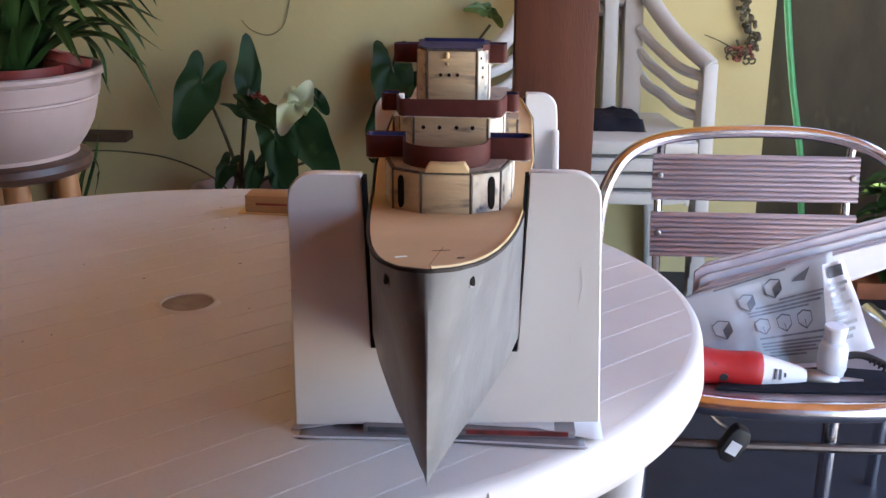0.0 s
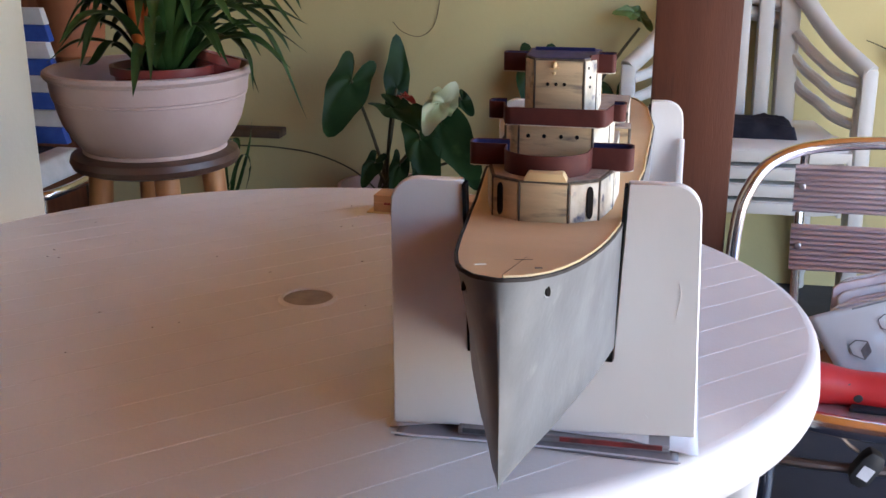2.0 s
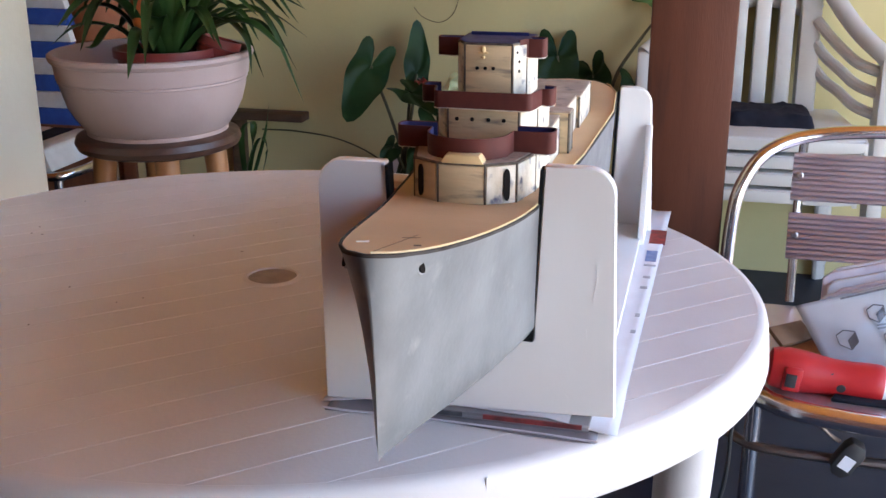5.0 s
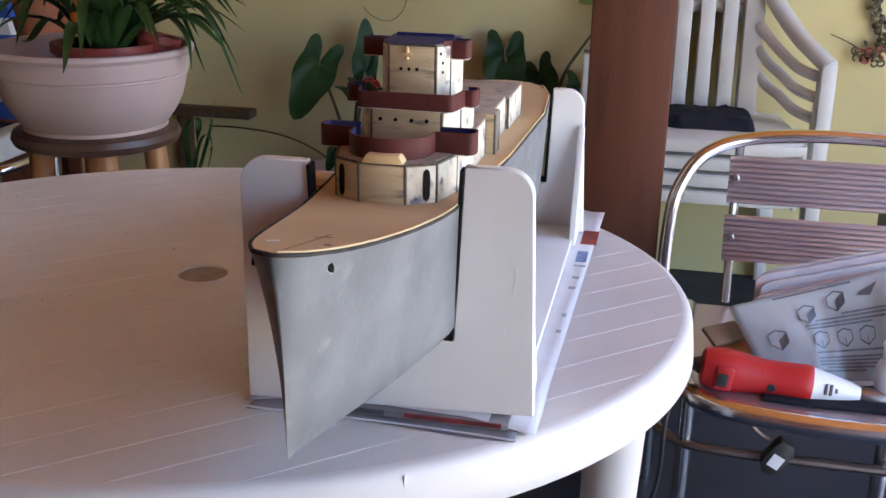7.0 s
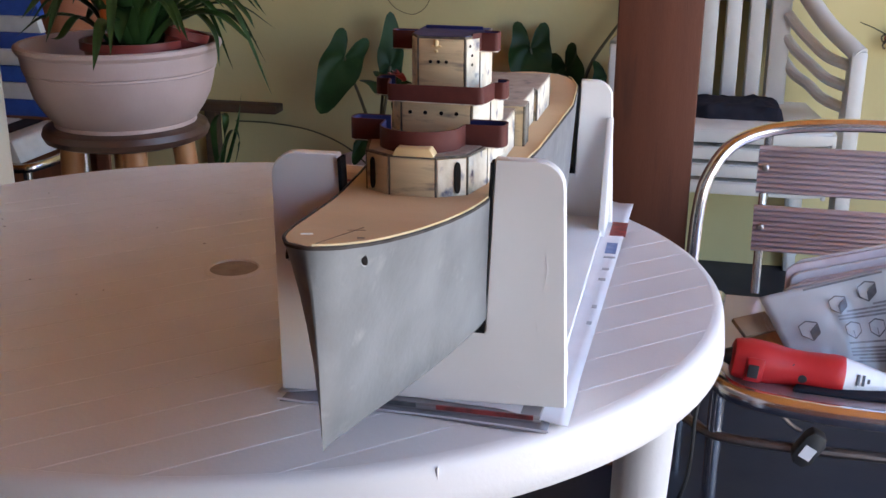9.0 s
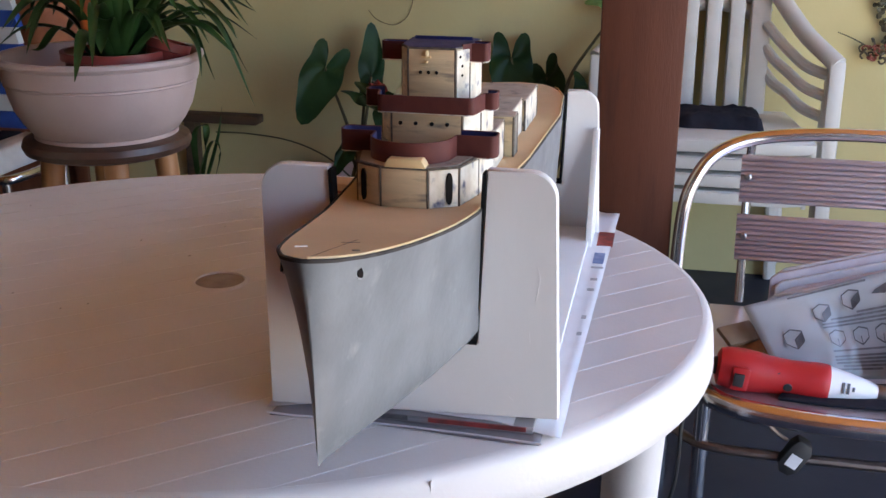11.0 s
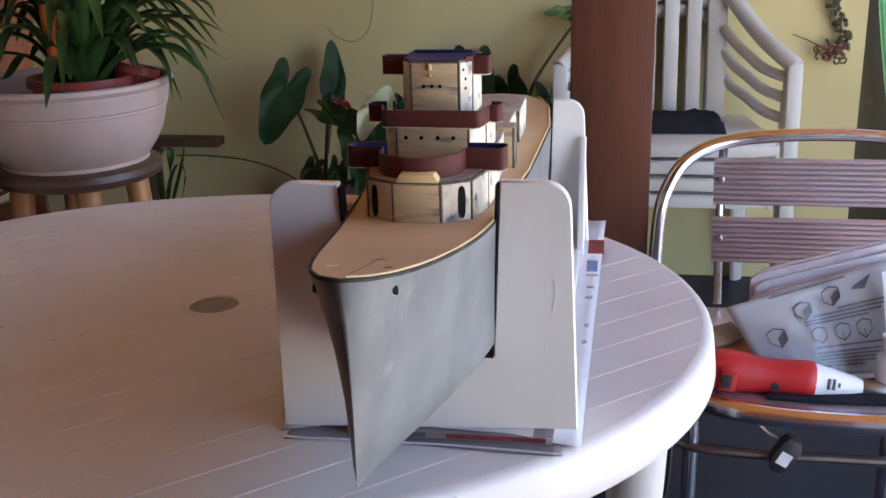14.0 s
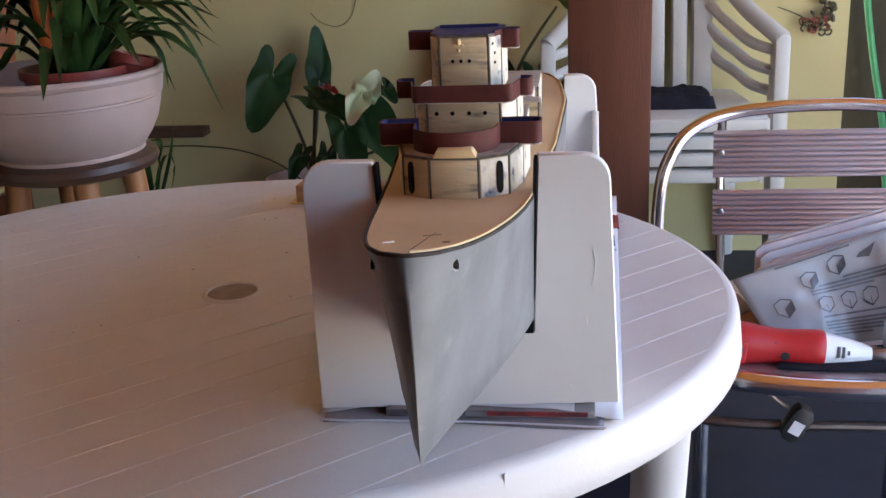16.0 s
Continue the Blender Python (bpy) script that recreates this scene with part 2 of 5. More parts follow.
def prism(poly, lo, hi, axis="z", bev=0.0, seg=2):
    """A polygon drawn in the plane across axis, from lo to hi along it. For y the polygon is (x, z)."""
    bm = bmesh.new()

    def at(p, h):
        return (p[0], p[1], h) if axis == "z" else (p[0], h, p[1]) if axis == "y" else (h, p[0], p[1])

    a = [bm.verts.new(at(p, lo)) for p in poly]
    b = [bm.verts.new(at(p, hi)) for p in poly]
    bm.faces.new(a[::-1])
    bm.faces.new(b)
    for i in range(len(poly)):
        j = (i + 1) % len(poly)
        bm.faces.new((a[i], a[j], b[j], b[i]))
    bmesh.ops.recalc_face_normals(bm, faces=bm.faces)
    return bevel(bm, bev, seg)


def lathe(profile, n=48, at=(0, 0, 0), squash=(1, 1)):
    bm = bmesh.new()
    rings = []
    for r, z in profile:
        rings.append([bm.verts.new((at[0] + squash[0] * max(r, 1e-4) * math.cos(k * math.tau / n), at[1] + squash[1] * max(r, 1e-4) * math.sin(k * math.tau / n), at[2] + z)) for k in range(n)])
    for a, b in zip(rings, rings[1:]):
        for k in range(n):
            bm.faces.new((a[k], a[(k + 1) % n], b[(k + 1) % n], b[k]))
    if profile[0][0] < 1e-3:
        bm.faces.new(rings[0][::-1])
    if profile[-1][0] < 1e-3:
        bm.faces.new(rings[-1])
    return bm


def smooth_path(points, steps=8):
    """A Catmull-Rom line through the points."""
    p = [Vector(q) for q in points]
    p = [2 * p[0] - p[1]] + p + [2 * p[-1] - p[-2]]
    out = []
    for i in range(1, len(p) - 2):
        for k in range(steps):
            t = k / steps
            a, b, c, d = p[i - 1:i + 3]
            out.append(0.5 * (2 * b + (c - a) * t + (2 * a - 5 * b + 4 * c - d) * t * t + (3 * b - a - 3 * c + d) * t ** 3))
    return out + [p[-2]]


def tube(points, radius, n=10, steps=8, closed=False, flat=(1, 1)):
    """A round bar along a smooth line; radius is one number or one for each end."""
    path = smooth_path(points, steps) if steps else [Vector(q) for q in points]
    r0, r1 = radius if isinstance(radius, tuple) else (radius, radius)
    bm = bmesh.new()
    up, rings = None, []
    for i, c in enumerate(path):
        d = (path[min(i + 1, len(path) - 1)] - path[max(i - 1, 0)]).normalized()
        if up is None:
            up = d.orthogonal().normalized()
        up = (up - d * up.dot(d)).normalized()
        side = d.cross(up)
        r = r0 + (r1 - r0) * i / (len(path) - 1)
        rings.append([bm.verts.new(c + r * (math.cos(k * math.tau / n) * up * flat[0] + math.sin(k * math.tau / n) * side * flat[1])) for k in range(n)])
    for a, b in zip(rings, rings[1:]):
        for k in range(n):
            bm.faces.new((a[k], a[(k + 1) % n], b[(k + 1) % n], b[k]))
    bm.faces.new(rings[0][::-1])
    bm.faces.new(rings[-1])
    return bm


def ribbon(path, z0, z1, thick=0.0011, closed=False):
    """An upright strip of card that follows a plan line."""
    bm = bmesh.new()
    n = len(path)
    rows = []
    for i, (x, y) in enumerate(path):
        a, b = path[(i - 1) % n if closed else max(i - 1, 0)], path[(i + 1) % n if closed else min(i + 1, n - 1)]
        d = Vector((b[0] - a[0], b[1] - a[1])).normalized()
        nx, ny = -d.y * thick / 2, d.x * thick / 2
        rows.append([bm.verts.new(q) for q in ((x + nx, y + ny, z0), (x + nx, y + ny, z1), (x - nx, y - ny, z1), (x - nx, y - ny, z0))])
    for i in range(n if closed else n - 1):
        a, b = rows[i], rows[(i + 1) % n]
        for k in range(4):
            bm.faces.new((a[k], b[k], b[(k + 1) % 4], a[(k + 1) % 4]))
    if not closed:
        bm.faces.new(rows[0])
        bm.faces.new(rows[-1][::-1])
    return bm


def arc(cx, cy, rx, ry, a0, a1, n=12):
    return [(cx + rx * math.cos(radians(a0 + (a1 - a0) * k / n)), cy + ry * math.sin(radians(a0 + (a1 - a0) * k / n))) for k in range(n + 1)]


def blade(points, width, fold=0.25, n=5, shape=None, up=Vector((0, 0, 1)), curl=0.0):
    """A leaf along a line: shape gives the half width along it, fold lifts its edges."""
    path = smooth_path(points, 7)
    shape = shape or (lambda s: math.sin(math.pi * min(1, 0.12 + 0.88 * s)) ** 0.7)
    bm = bmesh.new()
    rows = []
    for i, c in enumerate(path):
        s = i / (len(path) - 1)
        d = (path[min(i + 1, len(path) - 1)] - path[max(i - 1, 0)]).normalized()
        side = d.cross(up)
        side = side.normalized() if side.length > 0.05 else Vector((1, 0, 0))
        nor = side.cross(d).normalized()
        w = max(width * shape(s), 0.0004)
        rows.append([bm.verts.new(c + side * w * u + nor * (abs(u) ** 1.5 * w * fold + curl * w * math.sin(7 * s + 3 * u))) for u in [2 * k / (n - 1) - 1 for k in range(n)]])
    for a, b in zip(rows, rows[1:]):
        for k in range(n - 1):
            bm.faces.new((a[k], a[k + 1], b[k + 1], b[k]))
    return bm


def heart_leaf(base, tip, width, face, cup=0.12, lobes=0.28):
    """A heart-shaped leaf: base is where the stalk joins, face the way its upper side looks; it has lobes behind the base."""
    base, tip, face = Vector(base), Vector(tip), Vector(face).normalized()
    d = tip - base
    length = d.length
    d.normalize()
    side = d.cross(face).normalized()
    nor = side.cross(d)
    bm = bmesh.new()
    n, rings = 44, 6
    mid = bm.verts.new(base)
    rows = []
    for r in range(1, rings + 1):
        f = r / rings
        row = []
        for k in range(n):
            a = math.tau * k / n
            # outline in polar form round the stalk: long at the tip, lobed behind, notched at the back
            c = math.cos(a)
            rad = (0.42 + 0.2 * c + 0.38 * max(c, 0) ** 12 + lobes * math.exp(-((abs(math.pi - a) - 0.62) / 0.5) ** 2)) - 0.36 * math.exp(-((math.pi - a) / 0.26) ** 2)
            x = rad * math.cos(a) * length * f
            y = rad * math.sin(a) * width * 1.9 * f
            h = cup * (abs(y) * 0.9 - 0.5 * max(x, 0) ** 2 / length) + 0.006 * math.sin(5 * a + 4 * f) * f
            row.append(bm.verts.new(base + d * x + side * y + nor * h))
        rows.append(row)
    for k in range(n):
        bm.faces.new((mid, rows[0][k], rows[0][(k + 1) % n]))
    for a, b in zip(rows, rows[1:]):
        for k in range(n):
            bm.faces.new((a[k], b[k], b[(k + 1) % n], a[(k + 1) % n]))
    return bm


def merge(*bms):
    out = bmesh.new()
    for b in bms:
        me = bpy.data.meshes.new("tmp")
        b.to_mesh(me)
        b.free()
        out.from_mesh(me)
        bpy.data.meshes.remove(me)
    return out


def disc(c, r, normal="y", depth=0.002, n=14):
    """A short round plug, its axis along y or z."""
    poly = [(c[0] + r * math.cos(k * math.tau / n), (c[2] if normal == "y" else c[1]) + r * math.sin(k * math.tau / n)) for k in range(n)]
    return prism(poly, c[1] - depth / 2, c[1] + depth / 2, "y") if normal == "y" else prism(poly, c[2] - depth / 2, c[2] + depth / 2, "z")


# ---- structure ----
def structure(name, bm, mat, label, smooth=None):
    return tagged(link(name, bm, mat, None, "", smooth), label, "building", "", "structure")


structure("ground", box(-60, 60, -60, 60, -0.5, -0.03), M_GROUND, "pale paved ground outside the covered patio")
structure("floor", box(-3.4, 1.65, -2.3, 2.46, -0.03, 0.0), M_FLOOR, "dark slate-grey smooth patio floor")
structure("wall_north", merge(box(-3.4, -2.36, 2.25, 2.40, 0, 2.6), box(-1.50, 1.19, 2.25, 2.40, 0, 2.6), box(-2.36, -1.50, 2.25, 2.40, 2.1, 2.6)),
          M_WALL, "pale yellow painted plaster wall with faint stains")
structure("wall_garden", box(1.19, 4.5, 2.46, 2.62, -0.03, 2.2), M_OLDWALL, "dark mossy weathered cement garden wall")
# closing wall out of view, brown so that its bounce warms the shadows
structure("wall_west", box(-3.55, -3.4, -2.35, 2.40, 0, 2.6), M_DOOR, "unseen brown wooden end wall, added for warm bounced light")
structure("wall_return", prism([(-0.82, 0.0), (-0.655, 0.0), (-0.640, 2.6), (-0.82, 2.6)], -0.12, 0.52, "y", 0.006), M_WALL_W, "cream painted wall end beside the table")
# added out of view: holds back south-east light beside the opening
structure("wall_east", box(1.65, 1.80, -2.35, -1.64, 0, 2.6), M_DOOR, "unseen brown wooden wall, added to narrow the light from the open side")
# an unseen addition that screens the background from north-east sky
structure("wall_garden_east", box(2.6, 2.76, 0.80, 2.46, -0.03, 1.6), M_OLDWALL, "unseen dark mossy cement wall, added to block light from the north-east corner")
# added behind the camera to stop frontal light, brown for amber bounce
structure("wall_south", box(-3.4, 1.65, -2.35, -2.2, 0, 2.6), M_DOOR, "unseen brown wooden wall, added to block frontal light and warm the fill")
# added at the eave, out of view, so less high sky reaches the table
structure("beam_east", box(2.18, 2.30, -2.5, 2.45, 2.22, 2.6, 0.006), M_DOOR, "unseen brown wooden eaves beam, added to cut the high sky light")
structure("ceiling", box(-3.4, 2.3, -2.5, 2.45, 2.6, 2.72), M_CEIL, "varnished wooden board ceiling of the patio")
door = tagged(new("door_1"), "closed brown wooden door in the yellow wall", "door", "", "structure")
part("door_leaf", box(-2.31, -1.55, 2.27, 2.31, 0.005, 2.05, 0.004), M_DOOR, door)
part("door_frame", merge(box(-2.36, -2.31, 2.235, 2.33, 0, 2.1, 0.003), box(-1.55, -1.50, 2.235, 2.33, 0, 2.1, 0.003), box(-2.31, -1.55, 2.235, 2.33, 2.05, 2.1, 0.003)), M_DOOR, door)

post = thing("wooden_post", "square red-brown stained wooden post standing on the floor", "post")
part("shaft", box(0.372, 0.524, 0.885, 1.02, 0.0, 2.6, 0.005), M_POST, post)


# ---- table ----
TX, TY, TZ = -0.004, 0.020, 0.72
FA, FB = 0.556, 0.478


def oval(a, b, n=120, p=2.0):
    out = []
    for k in range(n):
        c, s = math.cos(k * math.tau / n), math.sin(k * math.tau / n)
        out.append((TX + a * math.copysign(abs(c) ** (2 / p), c), TY + b * math.copysign(abs(s) ** (2 / p), s)))
    return out


table = thing("garden_table", "white moulded plastic oval garden table with grooved top", "table")
bm = bmesh.new()
rim_rows = []
for d, z in ((0.0, -0.0035), (0.0, 0.0), (0.004, -0.0005), (0.008, -0.0025), (0.0108, -0.006), (0.0125, -0.012), (0.0145, -0.030), (0.0160, -0.046), (0.0135, -0.048), (0.0085, -0.02), (0.0, -0.014)):
    rim_rows.append([bm.verts.new((x, y, TZ + z)) for x, y in oval(FA + d, FB + d)])
for a, b in zip(rim_rows, rim_rows[1:] + rim_rows[:1]):
    for k in range(len(a)):
        bm.faces.new((a[k], a[(k + 1) % len(a)], b[(k + 1) % len(b)], b[k]))
part("rim", bm, M_TABLE, table, smooth=60)
part("mould_mark", box(0.3370, 0.3383, -0.3722, -0.364, TZ - 0.0170, TZ - 0.0055, 0.0003), M_TABLE_GROOVE, table)
# paler base shows in the grooves: light caught on their edges, as colour
part("under_top", prism(oval(FA, FB), TZ - 0.013, TZ - 0.0004, "z"), M_TABLE_GROOVE, table)
# slats of the top: parallel strips cut to the oval, with narrow grooves between them
SLAT_DIR = Vector((0.735, 0.678, 0)).normalized()
SLAT_NOR = Vector((-SLAT_DIR.y, SLAT_DIR.x, 0))
PITCH = 0.0485
for k in range(-12, 13):
    lo, hi = (k + 0.045) * PITCH - 0.022, (k + 1) * PITCH - 0.022 - 0.0004
    bm = prism([(p.x, p.y) for p in (SLAT_NOR * lo - SLAT_DIR, SLAT_NOR * lo + SLAT_DIR, SLAT_NOR * hi + SLAT_DIR, SLAT_NOR * hi - SLAT_DIR)], TZ - 0.006, TZ, "z")
    edge = oval(FA - 0.0002, FB - 0.0002, 120)
    for i, p in enumerate(edge):
        q = edge[(i + 1) % len(edge)]
        if not bm.faces:
            break
        bmesh.ops.bisect_plane(bm, geom=bm.verts[:] + bm.edges[:] + bm.faces[:], plane_co=(p[0], p[1], 0), plane_no=(q[1] - p[1], p[0] - q[0], 0), clear_outer=True)
        loose = [e for e in bm.edges if e.is_boundary]
        if loose:
            bmesh.ops.holes_fill(bm, edges=loose)
    if len(bm.faces) > 3:
        bmesh.ops.remove_doubles(bm, verts=bm.verts, dist=0.0004)
        part("slat", bm, M_TABLE, table, smooth=None)
    else:
        bm.free()
# the cap lies flat; the recess's shade is put into its dark colour
part("parasol_cap", lathe([(0.0, 0.0006), (0.0275, 0.0006), (0.0290, 0.0002)], 40, (0.002, -0.001, TZ)), M_CAP, table, "plastic cap in the parasol hole, coloured dark for the recess's shade")
part("parasol_ring", lathe([(0.0284, 0.0003), (0.0288, 0.0026), (0.0300, 0.0030), (0.0320, 0.0022), (0.0345, 0.0004)], 48, (0.002, -0.001, TZ)), M_TABLE, table, smooth=60)
for a in (2, 92, 182, 272):
    rr = 0.457 if a in (2, 182) else 0.415
    c, s = math.cos(radians(a)), math.sin(radians(a))
    bm = lathe([(0.024, 0.0), (0.026, 0.01), (0.036, 0.66), (0.046, 0.70)], 20)
    bm.transform(Matrix.Translation((TX + rr * c + 0.02 * c, TY + rr * s + 0.02 * s, 0)) @ Matrix.Rotation(0.03, 4, Vector((-s, c, 0))))
    part("leg", bm, M_TABLE, table)

speck_rng = random.Random(11)
specks = []
for k in range(26):
    a, r = speck_rng.uniform(0, math.tau), math.sqrt(speck_rng.uniform(0, 1))
    b = lathe([(0.0, 0.0), (1.0, 0.0), (0.7, 0.5), (0.0, 0.7)], 7)
    b.transform(Matrix.Translation((-0.14 + 0.34 * r * math.cos(a), 0.02 + 0.40 * r * math.sin(a), TZ)) @ Matrix.Rotation(a, 4, "Z") @ Matrix.Diagonal((speck_rng.uniform(0.0008, 0.0026), 0.0009, 0.0008, 1)))
    specks.append(b)
tagged(link("crumbs", merge(*specks), M_SEAM), "tiny dark crumbs scattered on the white table", "crumbs", "", "stuff")

# ---- the magazine under the cradle ----
mag = thing("magazine", "open glossy magazine lying under the ship cradle, its front edge curled", "magazine")
for name, dz, front in (("lower_page", 0.0010, -0.3045), ("cover", 0.0112, -0.2895)):
    bm = bmesh.new()
    cols, rws, grid = 28, 16, {}
    for i in range(cols + 1):
        for j in range(rws + 1):
            u, v = i / cols, j / rws
            x = (0.171 + 0.260 * u if name == "cover" else 0.179 + 0.236 * u) + 0.014 * v
            y = front + (0.615 + 0.03 * u) * v + 0.004 * math.sin(5 * u) * (1 - v)
            shut = min(1, u * 3.4) * min(1, max(0.1, (1 - u) * 4.5) if v < 0.12 else max(0.75, (1 - u) * 9))
            z = TZ + 0.0010 + (dz - 0.0010) * shut + 0.0008 * math.sin(8 * u) * (1 - v) * (dz > 0.005) * shut
            grid[i, j] = bm.verts.new((x, y, z))
    for i in range(cols):
        for j in range(rws):
            bm.faces.new((grid[i, j], grid[i + 1, j], grid[i + 1, j + 1], grid[i, j + 1]))
    # the lower page is a darker grey than the cover
    ob = part(name, bm, M_PAPER if name == "cover" else M_PAGE, mag, smooth=60)
    so = ob.modifiers.new("thick", "SOLIDIFY")
    so.thickness, so.offset = 0.0009, 0
part("page_block", box(0.232, 0.408, -0.2935, 0.27, TZ + 0.0016, TZ + 0.0088, 0.001), material("page_edges", (0.30, 0.29, 0.31, 1), (0.19, 0.17, 0.18, 1), 60, 0.6, stretch=(0.3, 0.3, 12)), mag)
for name, x0, x1, y0, y1, mat in (("red_picture", 0.424, 0.444, 0.205, 0.262, M_PRINT_RED), ("blue_picture", 0.424, 0.437, 0.135, 0.175, M_PRINT_BLUE),
                                  ("text_bar", 0.424, 0.438, 0.118, 0.123, M_INK_L), ("text_bar", 0.426, 0.434, 0.075, 0.082, M_INK_L), ("text_bar", 0.425, 0.433, 0.040, 0.047, M_INK_L),
                                  ("text_bar", 0.426, 0.431, -0.045, -0.036, M_INK_L), ("text_bar", 0.425, 0.430, -0.09, -0.082, M_INK_L)):
    part(name, box(x0, x1, y0, y1, TZ + 0.0082, TZ + 0.0097), mat, mag)
part("red_picture", box(0.318, 0.402, -0.2950, -0.290, TZ + 0.0045, TZ + 0.0084), M_PRINT_RED, mag)
# dark strip at the front of the gap under the cover
part("dark_print", box(0.236, 0.300, -0.2948, -0.290, TZ + 0.0042, TZ + 0.0082), M_INK, mag)
part("page_edge", tube([(0.176, -0.3030, TZ + 0.0026), (0.20, -0.3030, TZ + 0.0018), (0.22, -0.3020, TZ + 0.0018), (0.30, -0.3015, TZ + 0.0018), (0.37, -0.3040, TZ + 0.0018), (0.417, -0.3080, TZ + 0.0022)], 0.0010, 6, 6), M_PAPER, mag)

# ---- cradle ----
cradle = thing("ship_cradle", "white painted wooden display cradle with black felt-lined slots", "cradle")
CB = TZ + 0.0126


def cradle_board(y0, y1, top, xl, xr, sl, sr, slot, taper, foot=(0.0, 0.0), r=0.022):
    """An upright board with a tapering slot; round upper outer corners, sides that lean in a little."""
    right_prong = [(sr - taper, slot), (sr, top)] + [(xr - 0.008 - r + r * math.cos(radians(a)), top - r + r * math.sin(radians(a))) for a in (90, 75, 60, 45, 30, 15, 0)] + [(xr, CB + foot[1])]
    left_prong = [(xl, CB + foot[0])] + [(xl + r - r * math.cos(radians(a)), top - 0.004 - r + r * math.sin(radians(a))) for a in (0, 15, 30, 45, 60, 75, 90)] + [(sl, top - 0.004), (sl + taper, slot)]
    return prism(left_prong + right_prong, y0, y1, "y", 0.0012, 1)


part("front_board", cradle_board(-0.287, -0.277, 0.9465, 0.1745, 0.428, 0.2335, 0.3635, 0.799, 0.0055, (-0.0085, 0.002)), M_CRADLE, cradle)
part("rear_board", cradle_board(0.245, 0.255, 0.9185, 0.185, 0.4235, 0.222, 0.3755, 0.797, 0.003), M_CRADLE, cradle)
part("base_board", box(0.196, 0.414, -0.277, 0.245, CB, CB + 0.008, 0.001), M_CRADLE, cradle)
part("gusset", prism([(-0.277, CB), (-0.277, 0.835), (-0.270, 0.838), (-0.215, CB + 0.008), (-0.215, CB)], 0.414, 0.4215, "x", 0.0008, 1), M_CRADLE, cradle)
part("gusset", prism([(0.245, CB), (0.245, 0.872), (0.238, 0.872), (0.185, CB + 0.008), (0.185, CB)], 0.4105, 0.4185, "x", 0.0008, 1), M_CRADLE, cradle)
for y0, top, sl, sr, tp in ((-0.2895, 0.9435, 0.2335, 0.3635, 0.0055), (0.243, 0.912, 0.222, 0.3755, 0.003)):
    part("felt_lining", prism([(sl + tp, 0.799), (sl + tp + 0.0030, 0.799), (sl + 0.0030, top - 0.004), (sl, top - 0.004)], y0, y0 + 0.0135, "y"), M_FELT, cradle, "black felt strip")
    part("felt_lining", prism([(sr - tp - 0.0030, 0.799), (sr - tp, 0.799), (sr, top), (sr - 0.0030, top)], y0, y0 + 0.0135, "y"), M_FELT, cradle, "black felt strip")
    part("felt_lining", box(sl + tp, sr - tp, y0, y0 + 0.0135, 0.797, 0.8012, 0.0006), M_FELT, cradle, "black felt strip")
for pts in (((0.4065, -0.2873, 0.868), (0.4085, -0.2873, 0.858), (0.4075, -0.2873, 0.850), (0.4055, -0.2873, 0.838)), ((0.4010, -0.2873, 0.812), (0.4020, -0.2873, 0.803)), ((0.386, -0.2873, 0.752), (0.389, -0.2873, 0.749))):
    part("paint_ridge", tube(pts, 0.00025, 6, 5), M_CRADLE, cradle)

# ---- model ship ----
SX = 0.2975
ship = thing("model_battleship", "unfinished wooden model battleship with grey primed hull on a cradle", "model ship")


ship.location.x = 0.0022

def table_at(points, y):
    for (y0, v0), (y1, v1) in zip(points, points[1:]):
        if y <= y1:
            return v0 + (v1 - v0) * max(0, (y - y0) / (y1 - y0))
    return points[-1][1]


DECK_W = [(-0.541, 0.0), (-0.537, 0.009), (-0.528, 0.0165), (-0.510, 0.0258), (-0.488, 0.0325), (-0.455, 0.0395), (-0.405, 0.0472), (-0.35, 0.0540), (-0.29, 0.0600), (-0.24, 0.0628), (-0.11, 0.074), (0.12, 0.080), (0.25, 0.071), (0.31, 0.057), (0.34, 0.035), (0.352, 0.0)]
KEEL_W = [(-0.525, 0.0), (-0.515, 0.0045), (-0.465, 0.0165), (-0.43, 0.0262), (-0.39, 0.0362), (-0.345, 0.0475), (-0.292, 0.0588), (-0.24, 0.0635), (-0.11, 0.072), (0.12, 0.077), (0.25, 0.066), (0.31, 0.05), (0.34, 0.028), (0.35, 0.0)]


def deck_z(y):
    return 0.9145 + (0.037 * (max(0, -0.3 - y) / 0.239) ** 1.3 if y < -0.3 else -0.0065 * (y + 0.3) / 0.6)


STATIONS = [-0.541, -0.539, -0.534, -0.528, -0.519, -0.507, -0.49, -0.47, -0.445, -0.42, -0.39, -0.36, -0.33, -0.30, -0.27, -0.24, -0.19, -0.13, -0.05, 0.04, 0.12, 0.19, 0.25, 0.29, 0.32, 0.34, 0.352]
LEVELS = [0.0, 0.06, 0.2, 0.4, 0.6, 0.75, 0.88, 0.95, 1.0]
bm = bmesh.new()
sides = []
